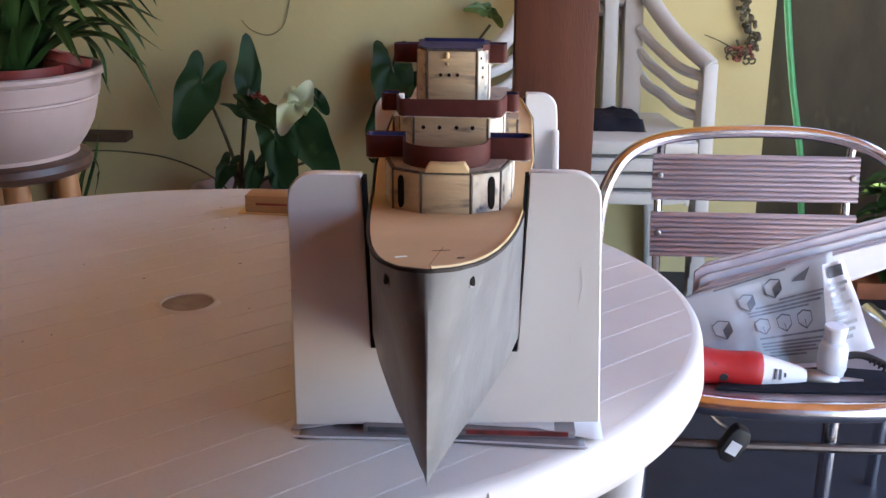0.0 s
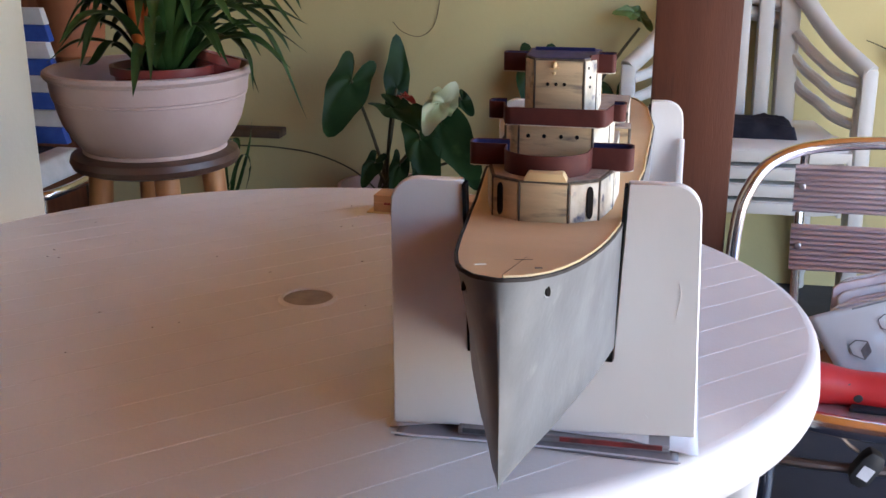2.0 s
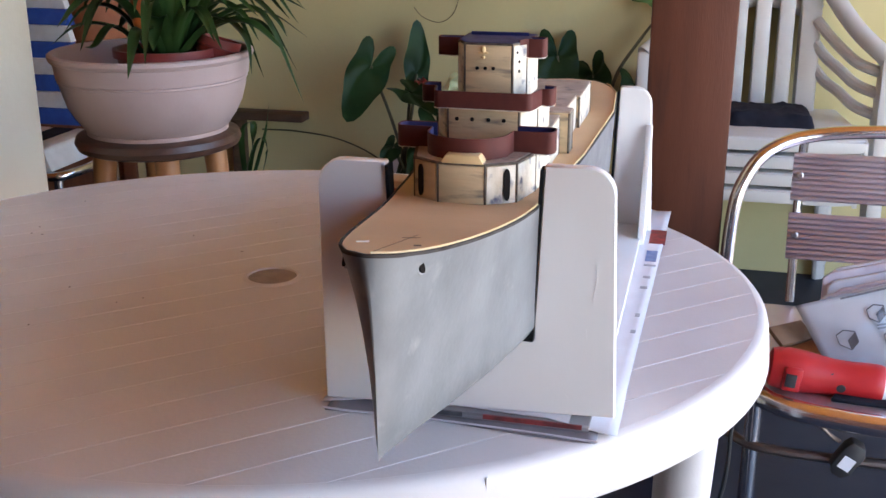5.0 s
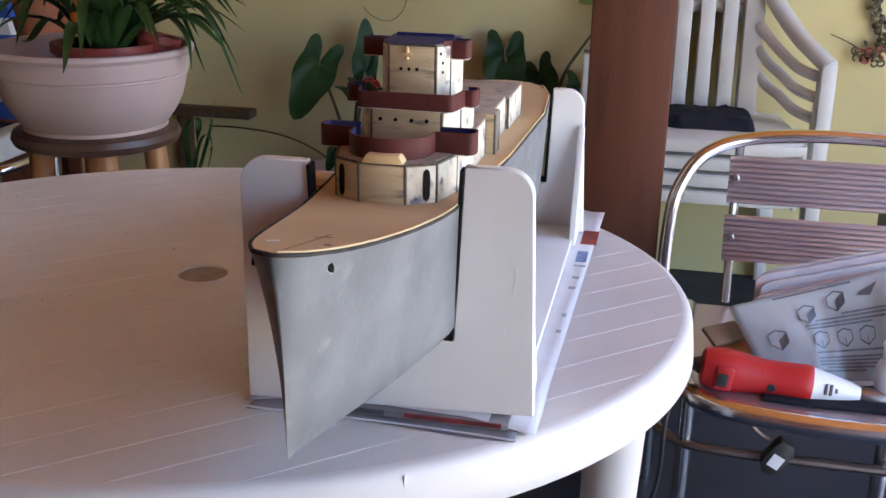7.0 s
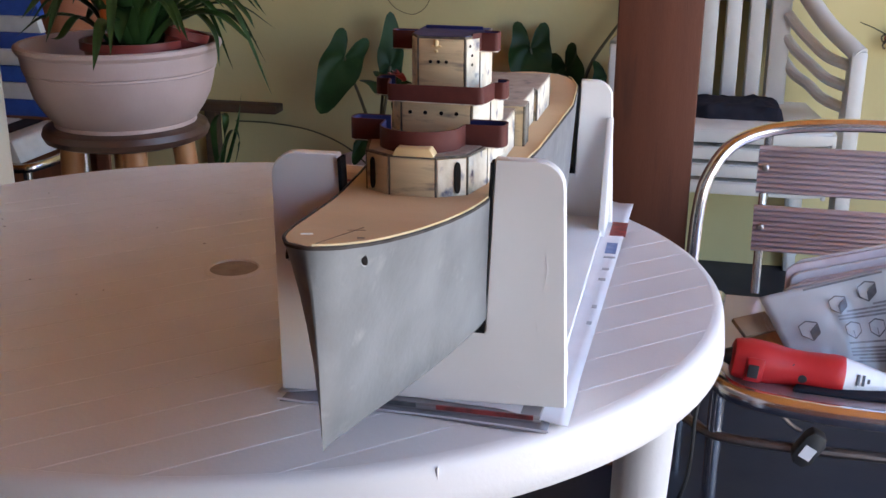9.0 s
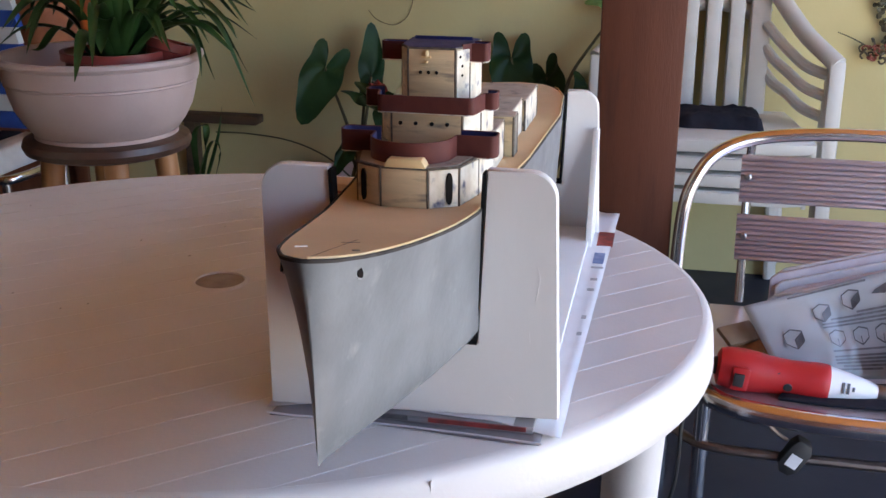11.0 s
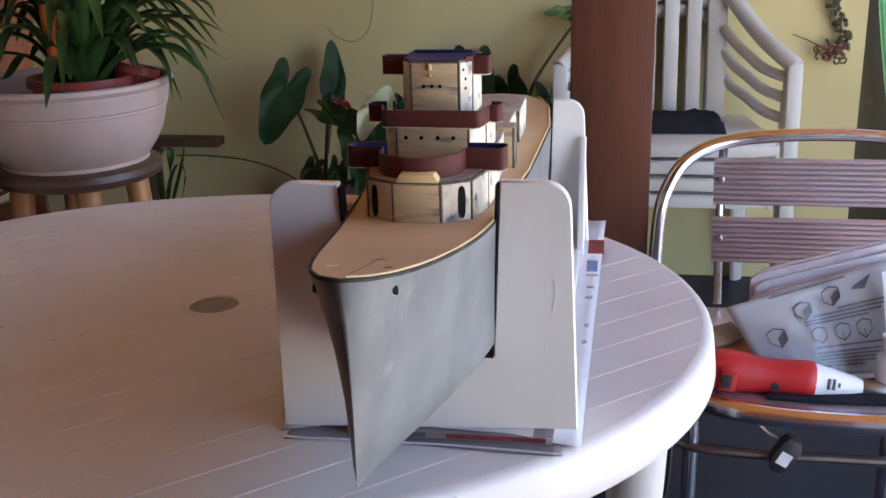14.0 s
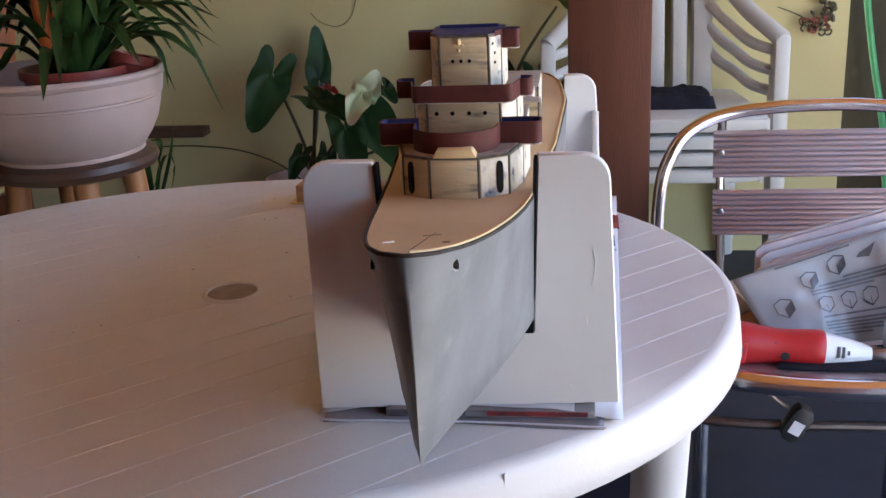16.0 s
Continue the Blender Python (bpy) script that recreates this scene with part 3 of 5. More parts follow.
for y in STATIONS:
    s = (y + 0.541) / (0.352 + 0.541)
    yb = -0.525 + s * (0.350 + 0.525)
    top, low = deck_z(y) + 0.0002, 0.8035
    if y < -0.40:
        low += 0.006 * ((-0.40 - y) / 0.141)
    row = []
    for sign in (1, -1):
        col = []
        for f in LEVELS:
            wb, wd = table_at(KEEL_W, yb), table_at(DECK_W, y)
            flare = f ** 1.15 if y > -0.45 else f ** 2.1 * 0.65 + 0.35 * f
            w = wb + (wd + 0.0012 - wb) * flare
            if f == 0.0:
                w = max(0, w - 0.004)
            yy = yb + (y - yb) * (f ** 2.2)
            col.append(bm.verts.new((SX + sign * w, yy, low + (top - low) * f)))
        row.append(col)
    sides.append(row)
for a, b in zip(sides, sides[1:]):
    for k in range(2):
        for i in range(len(LEVELS) - 1):
            bm.faces.new((a[k][i], b[k][i], b[k][i + 1], a[k][i + 1]))
    bm.faces.new((a[0][0], a[1][0], b[1][0], b[0][0]))
for i in range(len(LEVELS) - 1):                      # the narrow stem face
    bm.faces.new((sides[0][0][i], sides[0][0][i + 1], sides[0][1][i + 1], sides[0][1][i]))
bmesh.ops.remove_doubles(bm, verts=bm.verts, dist=0.0003)
part("hull", bm, M_HULL, ship, "smooth grey primed hull", 28)
# the deck board and the dark worn rim round it
outline = [(SX + table_at(DECK_W, y), y) for y in STATIONS] + [(SX - table_at(DECK_W, y), y) for y in STATIONS[-2:0:-1]]
bm = bmesh.new()
ins = [(SX + (x - SX) * (1 - 0.0012 / max(abs(x - SX), 0.004)), y + (0.003 if y < -0.53 else 0)) for x, y in outline]
top = [bm.verts.new((x, y, deck_z(y) + 0.0008)) for x, y in ins]
n = len(STATIONS)
for i in range(n - 1):
    right = (top[i], top[i + 1])
    left = (top[(len(top) - i) % len(top)], top[(len(top) - i - 1) % len(top)])
    quad = [right[0], right[1]] + ([left[1]] if left[1] is not right[1] else []) + ([left[0]] if left[0] is not right[0] else [])
    bm.faces.new(quad)
part("deck", bm, M_DECK, ship, "plain tan fibreboard deck", 30)
bm = bmesh.new()
rows = []
for (x, y), (xi, yi) in zip(outline, ins):
    k = 1 if x >= SX else -1
    z = deck_z(y)
    rows.append([bm.verts.new(c) for c in ((x + 0.0013 * k, y - 0.0008 * (y < -0.52), z - 0.0012), (x + 0.0014 * k, y - 0.0008 * (y < -0.52), z + 0.0008), (x + 0.0007 * k, y, z + 0.0012), (x * 0.8 + xi * 0.2, y * 0.8 + yi * 0.2, z + 0.0010), (x * 0.8 + xi * 0.2, y * 0.8 + yi * 0.2, z - 0.001))])
for i in range(len(rows)):
    a, b = rows[i], rows[(i + 1) % len(rows)]
    for j in range(4):
        bm.faces.new((a[j], b[j], b[j + 1], a[j + 1]))
part("deck_rim", bm, M_RIM, ship, "dark worn rim round the deck", 60)
edge_ys = [-0.5395 + 0.0075 * k for k in range(115)]
part("bare_edge", tube([(SX + table_at(DECK_W, y) - 0.0008, y + 0.0012, deck_z(y) + 0.0012 + 0.0002 * noise.noise((y * 60, 0, 0))) for y in edge_ys], 0.0011, 8, 0, flat=(1, 0.8)), M_HATCH, ship, "pale sanded wood edge of the deck")
# marks near the bow
zb = deck_z(-0.50) + 0.0012
for name, mat, pts in (("pencil_line", M_RIM, ((0.2982, -0.527, deck_z(-0.527) + 0.0009), (0.3025, -0.445, deck_z(-0.445) + 0.0009))), ("pencil_line", M_RIM, ((0.2965, -0.462, deck_z(-0.462) + 0.0009), (0.3075, -0.457, deck_z(-0.457) + 0.0009))),
                       ("worn_notch", M_PLYW, ((0.2765, -0.494, deck_z(-0.494) + 0.0008), (0.283, -0.489, deck_z(-0.489) + 0.0008))), ("worn_notch", M_SEAM, ((0.3130, -0.4925, deck_z(-0.4925) + 0.0008), (0.3172, -0.4905, deck_z(-0.49) + 0.0008)))):
    part(name, tube(pts, 0.00024 if name == "pencil_line" else 0.0010, 6, 0, flat=(1, 0.5)), mat, ship)
for k in (1, -1):
    hole = [(0.0021 * math.cos(t * math.tau / 14), 0.0040 * math.sin(t * math.tau / 14)) for t in range(14)]
    lipo = [(1.5 * p, 1.3 * q) for p, q in hole]
    place = Matrix.Translation((SX + k * 0.0243, -0.5075, 0.9355)) @ Matrix.Rotation(radians(58 * k), 4, "Z") @ Matrix.Rotation(radians(-14 * k), 4, "Y") @ Matrix.Rotation(radians(-7), 4, "X")
    hh = part("hawse_hole", prism(hole, -0.0010, 0.0040, "y"), M_DARK, ship, "dark oval anchor hole")
    hh.data.transform(place)
    part("worn_lip", prism(lipo, 0.0004, 0.0036, "y"), M_INK_L, hh).data.transform(place)


def mirror(pts):
    """A closed plan from its right half, front to back, as half widths."""
    return [(SX + w, y) for w, y in pts] + [(SX - w, y) for w, y in reversed(pts)]


def house(name, right_half, z0, z1, label, seam=0.0009, roof=None):
    """A box of plywood walls, one board a side, with dark seams at the corners and a roof board."""
    plan = mirror(right_half)
    body = part(name, prism(plan, z0, z1, "z"), M_PLY, ship, label, None)
    for i, p in enumerate(plan):
        q = plan[(i + 1) % len(plan)]
        d = Vector((q[0] - p[0], q[1] - p[1], 0))
        length = d.length
        if length < 0.004:
            continue
        nor = Vector((d.y, -d.x, 0)).normalized()
        m = Matrix.Translation(Vector((p[0] + d.x / 2, p[1] + d.y / 2, 0)) + nor * 0.0006) @ Matrix.Rotation(math.atan2(d.y, d.x), 4, "Z")
        front = abs(d.y) < 0.002
        # right-hand walls take the paler plywood, front and left walls the cream one
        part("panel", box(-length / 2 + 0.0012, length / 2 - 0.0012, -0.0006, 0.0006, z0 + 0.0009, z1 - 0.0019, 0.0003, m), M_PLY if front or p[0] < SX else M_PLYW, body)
        part("seam", tube([(p[0] + nor.x * 0.0003, p[1] + nor.y * 0.0003, z0), (p[0] + nor.x * 0.0003, p[1] + nor.y * 0.0003, z1)], seam, 6, 0), M_SEAM, body)
    part("roof_edge", prism([(SX + (x - SX) * 1.018, y + (0.0007 if y > -0.2 else -0.0007)) for x, y in plan], z1 - 0.0013, z1 + 0.0004, "z"), M_SEAM, body)
    part("roof_board", prism([(SX + (x - SX) * 0.965, y + (-0.0006 if y > -0.2 else 0.0009)) for x, y in plan], z1 + 0.0002, z1 + 0.0009, "z"), roof or M_ROOF, body)
    return body


def portholes(parent, xs, y, z, r=0.0017):
    for x in xs:
        part("porthole", disc((x, y, z), r, "y", 0.0022), M_DARK, parent)


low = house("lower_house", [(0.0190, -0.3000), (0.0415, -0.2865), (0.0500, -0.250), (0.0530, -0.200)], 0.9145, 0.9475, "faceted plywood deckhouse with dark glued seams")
bm = prism([(0.2815, 0.9475), (0.3150, 0.9475), (0.3150, 0.9490), (0.3115, 0.9545), (0.2850, 0.9545), (0.2815, 0.9490)], -0.3015, -0.2880, "y", 0.0009)
part("hatch_block", bm, M_HATCH, ship, "small chamfered raw pine block on the deckhouse")
for k in (1, -1):
    a = math.atan2(0.0135, 0.0225)
    bm = prism([(w, h) for w, h in arc(0, 0.0068, 0.0026, 0.0062, 0, 180, 8) + arc(0, -0.0068, 0.0026, 0.0062, 180, 360, 8)], -0.0016, 0.0016, "y")
    bm.transform(Matrix.Translation((SX + k * 0.0345, -0.2913 - 0.0004, 0.9305)) @ Matrix.Rotation(a * k, 4, "Z"))
    part("door_slot", bm, M_DARK, ship, "dark rounded upright slot")


def balcony(name, path, z0, z1, label):
    """A strip of brown card bent round a thin plywood floor, lined with blue inside."""
    b = part(name, ribbon(path, z0, z1, 0.0012), M_BAND, ship, label, 40)
    n = len(path)
    inner = []
    for i, (x, y) in enumerate(path):
        p, q = path[max(i - 1, 0)], path[min(i + 1, n - 1)]
        d = Vector((q[0] - p[0], q[1] - p[1])).normalized()
        inner.append((x - d.y * 0.0011, y + d.x * 0.0011))
    part("lining", ribbon(inner, z0 + 0.0004, z1 - 0.0006, 0.0007), M_BLUE, b, "blue inner side")
    part("floor_board", prism([(SX + (x - SX) * 0.995, y) for x, y in path], z0 - 0.0006, z0 + 0.0022, "z"), M_PLY, b, "plywood balcony floor")
    part("ragged_edge", tube([(x, y, z0 - 0.0002 + 0.0003 * math.sin(9 * i)) for i, (x, y) in enumerate(path)], 0.0007, 6, 0), M_PLYW, b, "pale ragged lower edge")
    return b


def wing(k, x_in, x_out, yf, yb, r=0.006):
    """Plan of a side wing with rounded outer corners, from the front inner end round to the back."""
    s = [(SX + x_in, yf)] + arc(SX + x_out - r, yf + r, r, r, -90, 0, 5) + arc(SX + x_out - r, yb - r, r, r, 0, 90, 5) + [(SX + x_in, yb)]
    return s if k > 0 else [(2 * SX - x, y) for x, y in reversed(s)]


lobe = arc(SX - 0.002, -0.264, 0.0335, 0.0285, -168, -12, 18)
balcony("lower_balcony", wing(-1, 0.036, 0.0665, -0.252, -0.233) + lobe + wing(1, 0.033, 0.0655, -0.254, -0.234), 0.9475, 0.9655, "bowed brown card railing strip")
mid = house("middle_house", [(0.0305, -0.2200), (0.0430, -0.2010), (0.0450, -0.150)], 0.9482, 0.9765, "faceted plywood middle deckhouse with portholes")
portholes(mid, (0.2752, 0.2885, 0.3025, 0.3157), -0.2213, 0.9665)
balcony("middle_balcony", wing(-1, 0.046, 0.0590, -0.200, -0.182, 0.005) + [(SX - 0.0425, -0.218)] + arc(SX - 0.036, -0.222, 0.0055, 0.0035, 180, 270, 4) + arc(SX + 0.036, -0.222, 0.0055, 0.0035, 270, 360, 4) + [(SX + 0.0425, -0.218)] + wing(1, 0.046, 0.0560, -0.198, -0.180, 0.005), 0.9762, 0.9905, "brown card railing strip round the bridge")
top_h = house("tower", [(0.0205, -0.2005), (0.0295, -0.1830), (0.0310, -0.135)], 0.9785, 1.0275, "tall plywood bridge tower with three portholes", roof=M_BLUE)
portholes(top_h, (0.2882, 0.2952, 0.3022), -0.2018, 1.0068, 0.0015)
for dy, dz in ((-0.1955, 1.0200), (-0.1930, 1.0120), (-0.1930, 1.0040)):
    part("porthole", disc((0, 0, 0), 0.0013, "y", 0.0022), M_DARK, top_h).data.transform(Matrix.Translation((SX + 0.0205 + (dy + 0.2005) * 0.514 + 0.0003, dy - 0.0003, dz)) @ Matrix.Rotation(radians(62.8), 4, "Z"))
part("searchlight", merge(lathe([(0.0, 0.0), (0.0018, 0.0), (0.0022, 0.0025), (0.0014, 0.005), (0.0, 0.0052)], 12, (0.2935, -0.2025, 1.0205)), lathe([(0.0, 0.0), (0.0014, 0.0), (0.0014, 0.002), (0.0, 0.002)], 12, (0.2935, -0.2025, 1.0150)), box(0.2895, 0.2975, -0.2035, -0.2005, 1.0192, 1.0207)), M_HATCH, top_h, "tiny raw wood fitting")
balcony("tower_balcony", wing(-1, 0.0300, 0.0500, -0.176, -0.163, 0.003), 1.0135, 1.0290, "brown card railing strip on the tower")
balcony("tower_balcony", [(SX + 0.0250, -0.1915)] + wing(1, 0.0310, 0.0450, -0.182, -0.166, 0.003), 1.0145, 1.0300, "brown card railing strip on the tower")
part("tower_screen", ribbon([(SX - 0.026, -0.150), (SX + 0.026, -0.150)], 1.0278, 1.0312, 0.0014), M_BLUE, ship, "blue card screen behind the tower top")
# long after deckhouse in blocks
for nm, half, y0, y1, z1, mat in (("after_house", 0.0480, -0.199, -0.104, 0.9485, M_PLYW), ("after_house", 0.0575, -0.104, -0.080, 0.9515, M_PLYW), ("after_house", 0.0480, -0.080, 0.020, 0.9470, M_PLYW), ("after_house", 0.0515, 0.020, 0.118, 0.9445, M_PLYW)):
    z0 = deck_z((y0 + y1) / 2) - 0.001
    b = part(nm, prism(mirror([(half, y0 + 0.0004), (half, y1)]), z0, z1, "z"), M_PLY, ship, "low pale plywood after deckhouse", None)
    for k in (1, -1):
        for yy in (y0 + 0.001, y1 - 0.001):
            part("seam", tube([(SX + k * (half + 0.0004), yy, z0), (SX + k * (half + 0.0004), yy, z1)], 0.0013, 6, 0), M_SEAM, b)
        part("panel", box(min(k * half, k * (half + 0.0012)) + SX, max(k * half, k * (half + 0.0012)) + SX, y0 + 0.002, y1 - 0.002, z0 + 0.001, z1 - 0.0012, 0.0003), M_PLYW if half < 0.055 else M_STAIN, b)
    part("roof_board", box(SX - half - 0.0012, SX + half + 0.0012, y0 + 0.0006, y1 - 0.0004, z1, z1 + 0.0014, 0.0003), M_ROOF, b)

# ---- wooden strips on the table ----
strips = thing("wood_strips", "small bundle of raw wooden strips lying on the table", "wood strips")
m = Matrix.Translation((0.06, 0.375, TZ)) @ Matrix.Rotation(radians(-4), 4, "Z")
part("strip", box(-0.085, 0.115, -0.024, 0.022, 0.0003, 0.0020, 0.0004, m), M_HATCH, strips, "thin pale strip")
part("strip", box(-0.075, 0.115, -0.020, 0.020, 0.0021, 0.0125, 0.0008, m), M_STRIP, strips)
# filler for an open slot; its dark colour is the slot's shade
part("strip", box(-0.060, 0.113, -0.0185, 0.018, 0.0126, 0.0162, 0.0, m), M_REDPOT, strips, "dark red filler painted as the shade in the slot between the planks")
part("strip", box(-0.075, -0.060, -0.020, 0.020, 0.0126, 0.0162, 0.0, m), M_STRIP, strips)
part("strip", box(-0.075, 0.115, -0.020, 0.020, 0.0163, 0.0270, 0.0008, m), M_STRIP, strips)


# ---- aluminium bistro chair ----
chair = thing("bistro_chair", "polished aluminium bistro chair with ribbed slats, cluttered seat", "chair")
part("back_frame", tube([(0.545, 0.93, -0.012), (0.545, 0.91, 0.35), (0.550, 0.905, 0.56), (0.570, 0.915, 0.640), (0.612, 0.935, 0.688), (0.690, 0.955, 0.713), (0.820, 0.962, 0.723), (0.960, 0.962, 0.719), (1.060, 0.95, 0.694), (1.115, 0.93, 0.650), (1.140, 0.91, 0.56), (1.145, 0.91, 0.35), (1.145, 0.93, -0.012)], 0.0125, 14, 8), M_ALU, chair, "polished curved tube")
for x in (0.668, 1.030):
    part("back_strut", tube([(x, 0.955, 0.715), (x, 0.962, 0.64), (x, 0.945, 0.54), (x, 0.91, 0.40)], 0.0085, 10, 6), M_ALU, chair)


def ribbed_slat(z0, z1, y_low, y_high, ribs=9):
    n = ribs * 8
    prof = []
    for i in range(n + 1):
        s = i / n
        prof.append((y_low + (y_high - y_low) * s - 0.0058 * abs(math.sin(math.pi * s * ribs)) ** 0.7, z0 + (z1 - z0) * s))
    back = [(y_high + 0.003, z1), (y_low + 0.003, z0)]
    return prism(prof + back, 0.652, 1.044, "x")


for z0, z1, yl, yh, zs in ((0.5915, 0.679, 0.936, 0.950, 0.6395), (0.4845, 0.568, 0.912, 0.933, 0.530)):
    sl = part("ribbed_slat", ribbed_slat(z0, z1, yl, yh), M_SLAT, chair, "ribbed pinkish aluminium slat", None)
    for x in (0.665, 1.032):
        b = lathe([(0.0, 0.004), (0.004, 0.004), (0.0065, 0.002), (0.007, 0.0), (0.007, -0.006)], 16)
        b.transform(Matrix.Translation((x, (yl + yh) / 2 - 0.005, zs)) @ Matrix.Rotation(radians(90), 4, "X"))
        part("screw", b, M_SCREW, sl, "round screw head")
seat_line = [(0.600, 0.90, 0.402), (0.588, 0.70, 0.402), (0.590, 0.56, 0.403), (0.625, 0.495, 0.400), (0.72, 0.472, 0.396), (0.83, 0.466, 0.394), (0.95, 0.472, 0.394), (1.05, 0.495, 0.396), (1.085, 0.56, 0.398), (1.09, 0.70, 0.40), (1.08, 0.90, 0.402)]
part("seat_frame", tube([(x, y, z - 0.016) for x, y, z in seat_line], 0.0170, 16, 6), M_ALU, chair)
part("seat_panel", prism([(x + (0.838 - x) * 0.03, y + 0.008) for x, y, z in seat_line], 0.383, 0.3925, "z"), M_SLAT, chair)
# low rails: the floor's brown reflection is put into a darker metal colour
part("stretcher", tube([(0.552, 0.56, 0.300), (0.62, 0.505, 0.300), (0.84, 0.497, 0.300), (1.06, 0.505, 0.300), (1.12, 0.56, 0.300)], 0.0085, 10, 6), M_DULL, chair)
part("stretcher", tube([(0.552, 0.56, 0.300), (0.545, 0.91, 0.300)], 0.0085, 10, 0), M_DULL, chair)
for x, y in ((0.598, 0.520), (0.902, 0.52)):
    part("leg", tube([(x, y, -0.012), (x, y, 0.378)], 0.0125, 14, 0), M_ALU, chair)

chair.location = (-0.007, -0.022, 0.012)

# papers and bag behind, on the seat
papers = thing("paper_stack", "stack of folded white and pinkish papers leaning on the chair", "papers")
for i, (dy, dz, dx, tone) in enumerate(((0.0, 0.0, 0.0, M_PAPER), (0.009, 0.010, 0.022, M_PAPER_L), (0.018, 0.019, 0.012, M_PAPER), (0.027, 0.030, 0.004, M_PAPER_L), (0.036, 0.036, 0.016, M_PAPER))):
    b = prism([(0.690 + dx, 0.394), (0.80 + dx, 0.394), (0.93 + dx, 0.53), (1.115 + dx, 0.598 + dz), (1.12 + dx, 0.642 + dz), (0.700 + dx, 0.516 + dz), (0.688 + dx, 0.506 + dz)], 0.655 + dy, 0.661 + dy, "y", 0.0015, 1)
    part("folded_sheet", b, tone, papers)

card = thing("instruction_sheet", "grey instruction sheet with folding diagrams inside a clear plastic bag", "sheet")
BL, BR, TL, TR = (Vector(v) for v in ((0.715, 0.573, 0.402), (0.935, 0.585, 0.418), (0.648, 0.632, 0.500), (0.912, 0.648, 0.592)))


def on_card(u, v, lift=0.0):
    p = BL.lerp(BR, u).lerp(TL.lerp(TR, u), v)
    return p + Vector((0, -0.86, 0.5)) * (lift + 0.0035 * math.sin(9 * u + 5 * v) * math.sin(4 * v + 2))


def card_patch(u0, v0, u1, v1, u2, v2, u3, v3, lift=0.0034, n=4):
    bm = bmesh.new()
    g = {}
    for i in range(n + 1):
        for j in range(n + 1):
            a, b = i / n, j / n
            u = (u0 * (1 - a) + u1 * a) * (1 - b) + (u3 * (1 - a) + u2 * a) * b
            v = (v0 * (1 - a) + v1 * a) * (1 - b) + (v3 * (1 - a) + v2 * a) * b
            g[i, j] = bm.verts.new(on_card(u, v, lift))
    for i in range(n):
        for j in range(n):
            bm.faces.new((g[i, j], g[i + 1, j], g[i + 1, j + 1], g[i, j + 1]))
    return bm


ob = part("sheet", card_patch(0, 0, 1, 0, 1, 1, 0, 1, 0.0, 20), M_CARD, card)
sol = ob.modifiers.new("thick", "SOLIDIFY")
sol.thickness, sol.offset = 0.0016, -1


def stroke(u0, v0, u1, v1, w, mat=M_INK):
    du, dv = u1 - u0, (v1 - v0) * 0.33
    l = math.hypot(du, dv)
    nu, nv = -dv / l * w, du / l * w / 0.33
    part("printed_line", card_patch(u0 - nu, v0 - nv, u1 - nu, v1 - nv, u1 + nu, v1 + nv, u0 + nu, v0 + nv, 0.0046, 4), mat, card)


def printed_box(u, v, s, dark):
    """A small folding carton drawn as three faces."""
    h = s * 2.4
    part("printed_carton", card_patch(u - s, v - h * 0.2, u, v - h * 0.7, u, v + h * 0.1, u - s, v + h * 0.6), M_INK_L, card)
    part("printed_carton", card_patch(u, v - h * 0.7, u + s, v - h * 0.1, u + s, v + h * 0.7, u, v + h * 0.1), M_INK if dark else M_CARD, card)
    for a in ((u - s, v - h * 0.2, u, v - h * 0.7), (u, v - h * 0.7, u + s, v - h * 0.1), (u + s, v - h * 0.1, u + s, v + h * 0.7), (u - s, v - h * 0.2, u - s, v + h * 0.6), (u - s, v + h * 0.6, u - s * 0.1, v + h * 0.95), (u - s * 0.1, v + h * 0.95, u + s, v + h * 0.7), (u, v - h * 0.7, u, v + h * 0.1)):
        stroke(*a, 0.0024)


printed_box(0.20, 0.46, 0.060, True)
printed_box(0.42, 0.71, 0.050, True)
printed_box(0.60, 0.79, 0.050, True)
part("printed_carton", card_patch(0.72, 0.82, 0.80, 0.80, 0.85, 0.92, 0.74, 0.85), M_INK, card)
for u in (0.47, 0.62, 0.76):
    printed_box(u, 0.42, 0.046, False)
for v, u0, u1 in ((0.64, 0.46, 0.90), (0.60, 0.40, 0.88), (0.565, 0.40, 0.80), (0.24, 0.42, 0.86), (0.205, 0.42, 0.84), (0.17, 0.42, 0.80), (0.135, 0.46, 0.84), (0.30, 0.42, 0.92), (0.675, 0.62, 0.92), (0.10, 0.40, 0.72), (0.96, 0.25, 0.7)):
    stroke(u0, v, u1, v, 0.0034, M_INK_T)
bm = bmesh.new()
g = {}
for i in range(19):
    for j in range(15):
        u, v = -0.05 + 0.62 * i / 18, 0.0 + 0.9 * j / 14
        g[i, j] = bm.verts.new(on_card(u, v, 0.010 + 0.006 * noise.noise((u * 9, v * 5, 1.0)) + 0.01 * math.sin(3.1 * i / 18)))
for i in range(18):
    for j in range(14):
        bm.faces.new((g[i, j], g[i + 1, j], g[i + 1, j + 1], g[i, j + 1]))
glass = bpy.data.materials.new("thin_clear_film")
glass.use_nodes = True
nt = glass.node_tree
tr, gl, mx = nt.nodes.new("ShaderNodeBsdfTransparent"), nt.nodes.new("ShaderNodeBsdfGlossy"), nt.nodes.new("ShaderNodeMixShader")
gl.inputs["Roughness"].default_value, mx.inputs[0].default_value = 0.25, 0.06
nt.links.new(tr.outputs[0], mx.inputs[1])
nt.links.new(gl.outputs[0], mx.inputs[2])
nt.links.new(mx.outputs[0], nt.nodes["Material Output"].inputs["Surface"])
part("bag_film", bm, glass, card, "crumpled clear plastic film", 60)

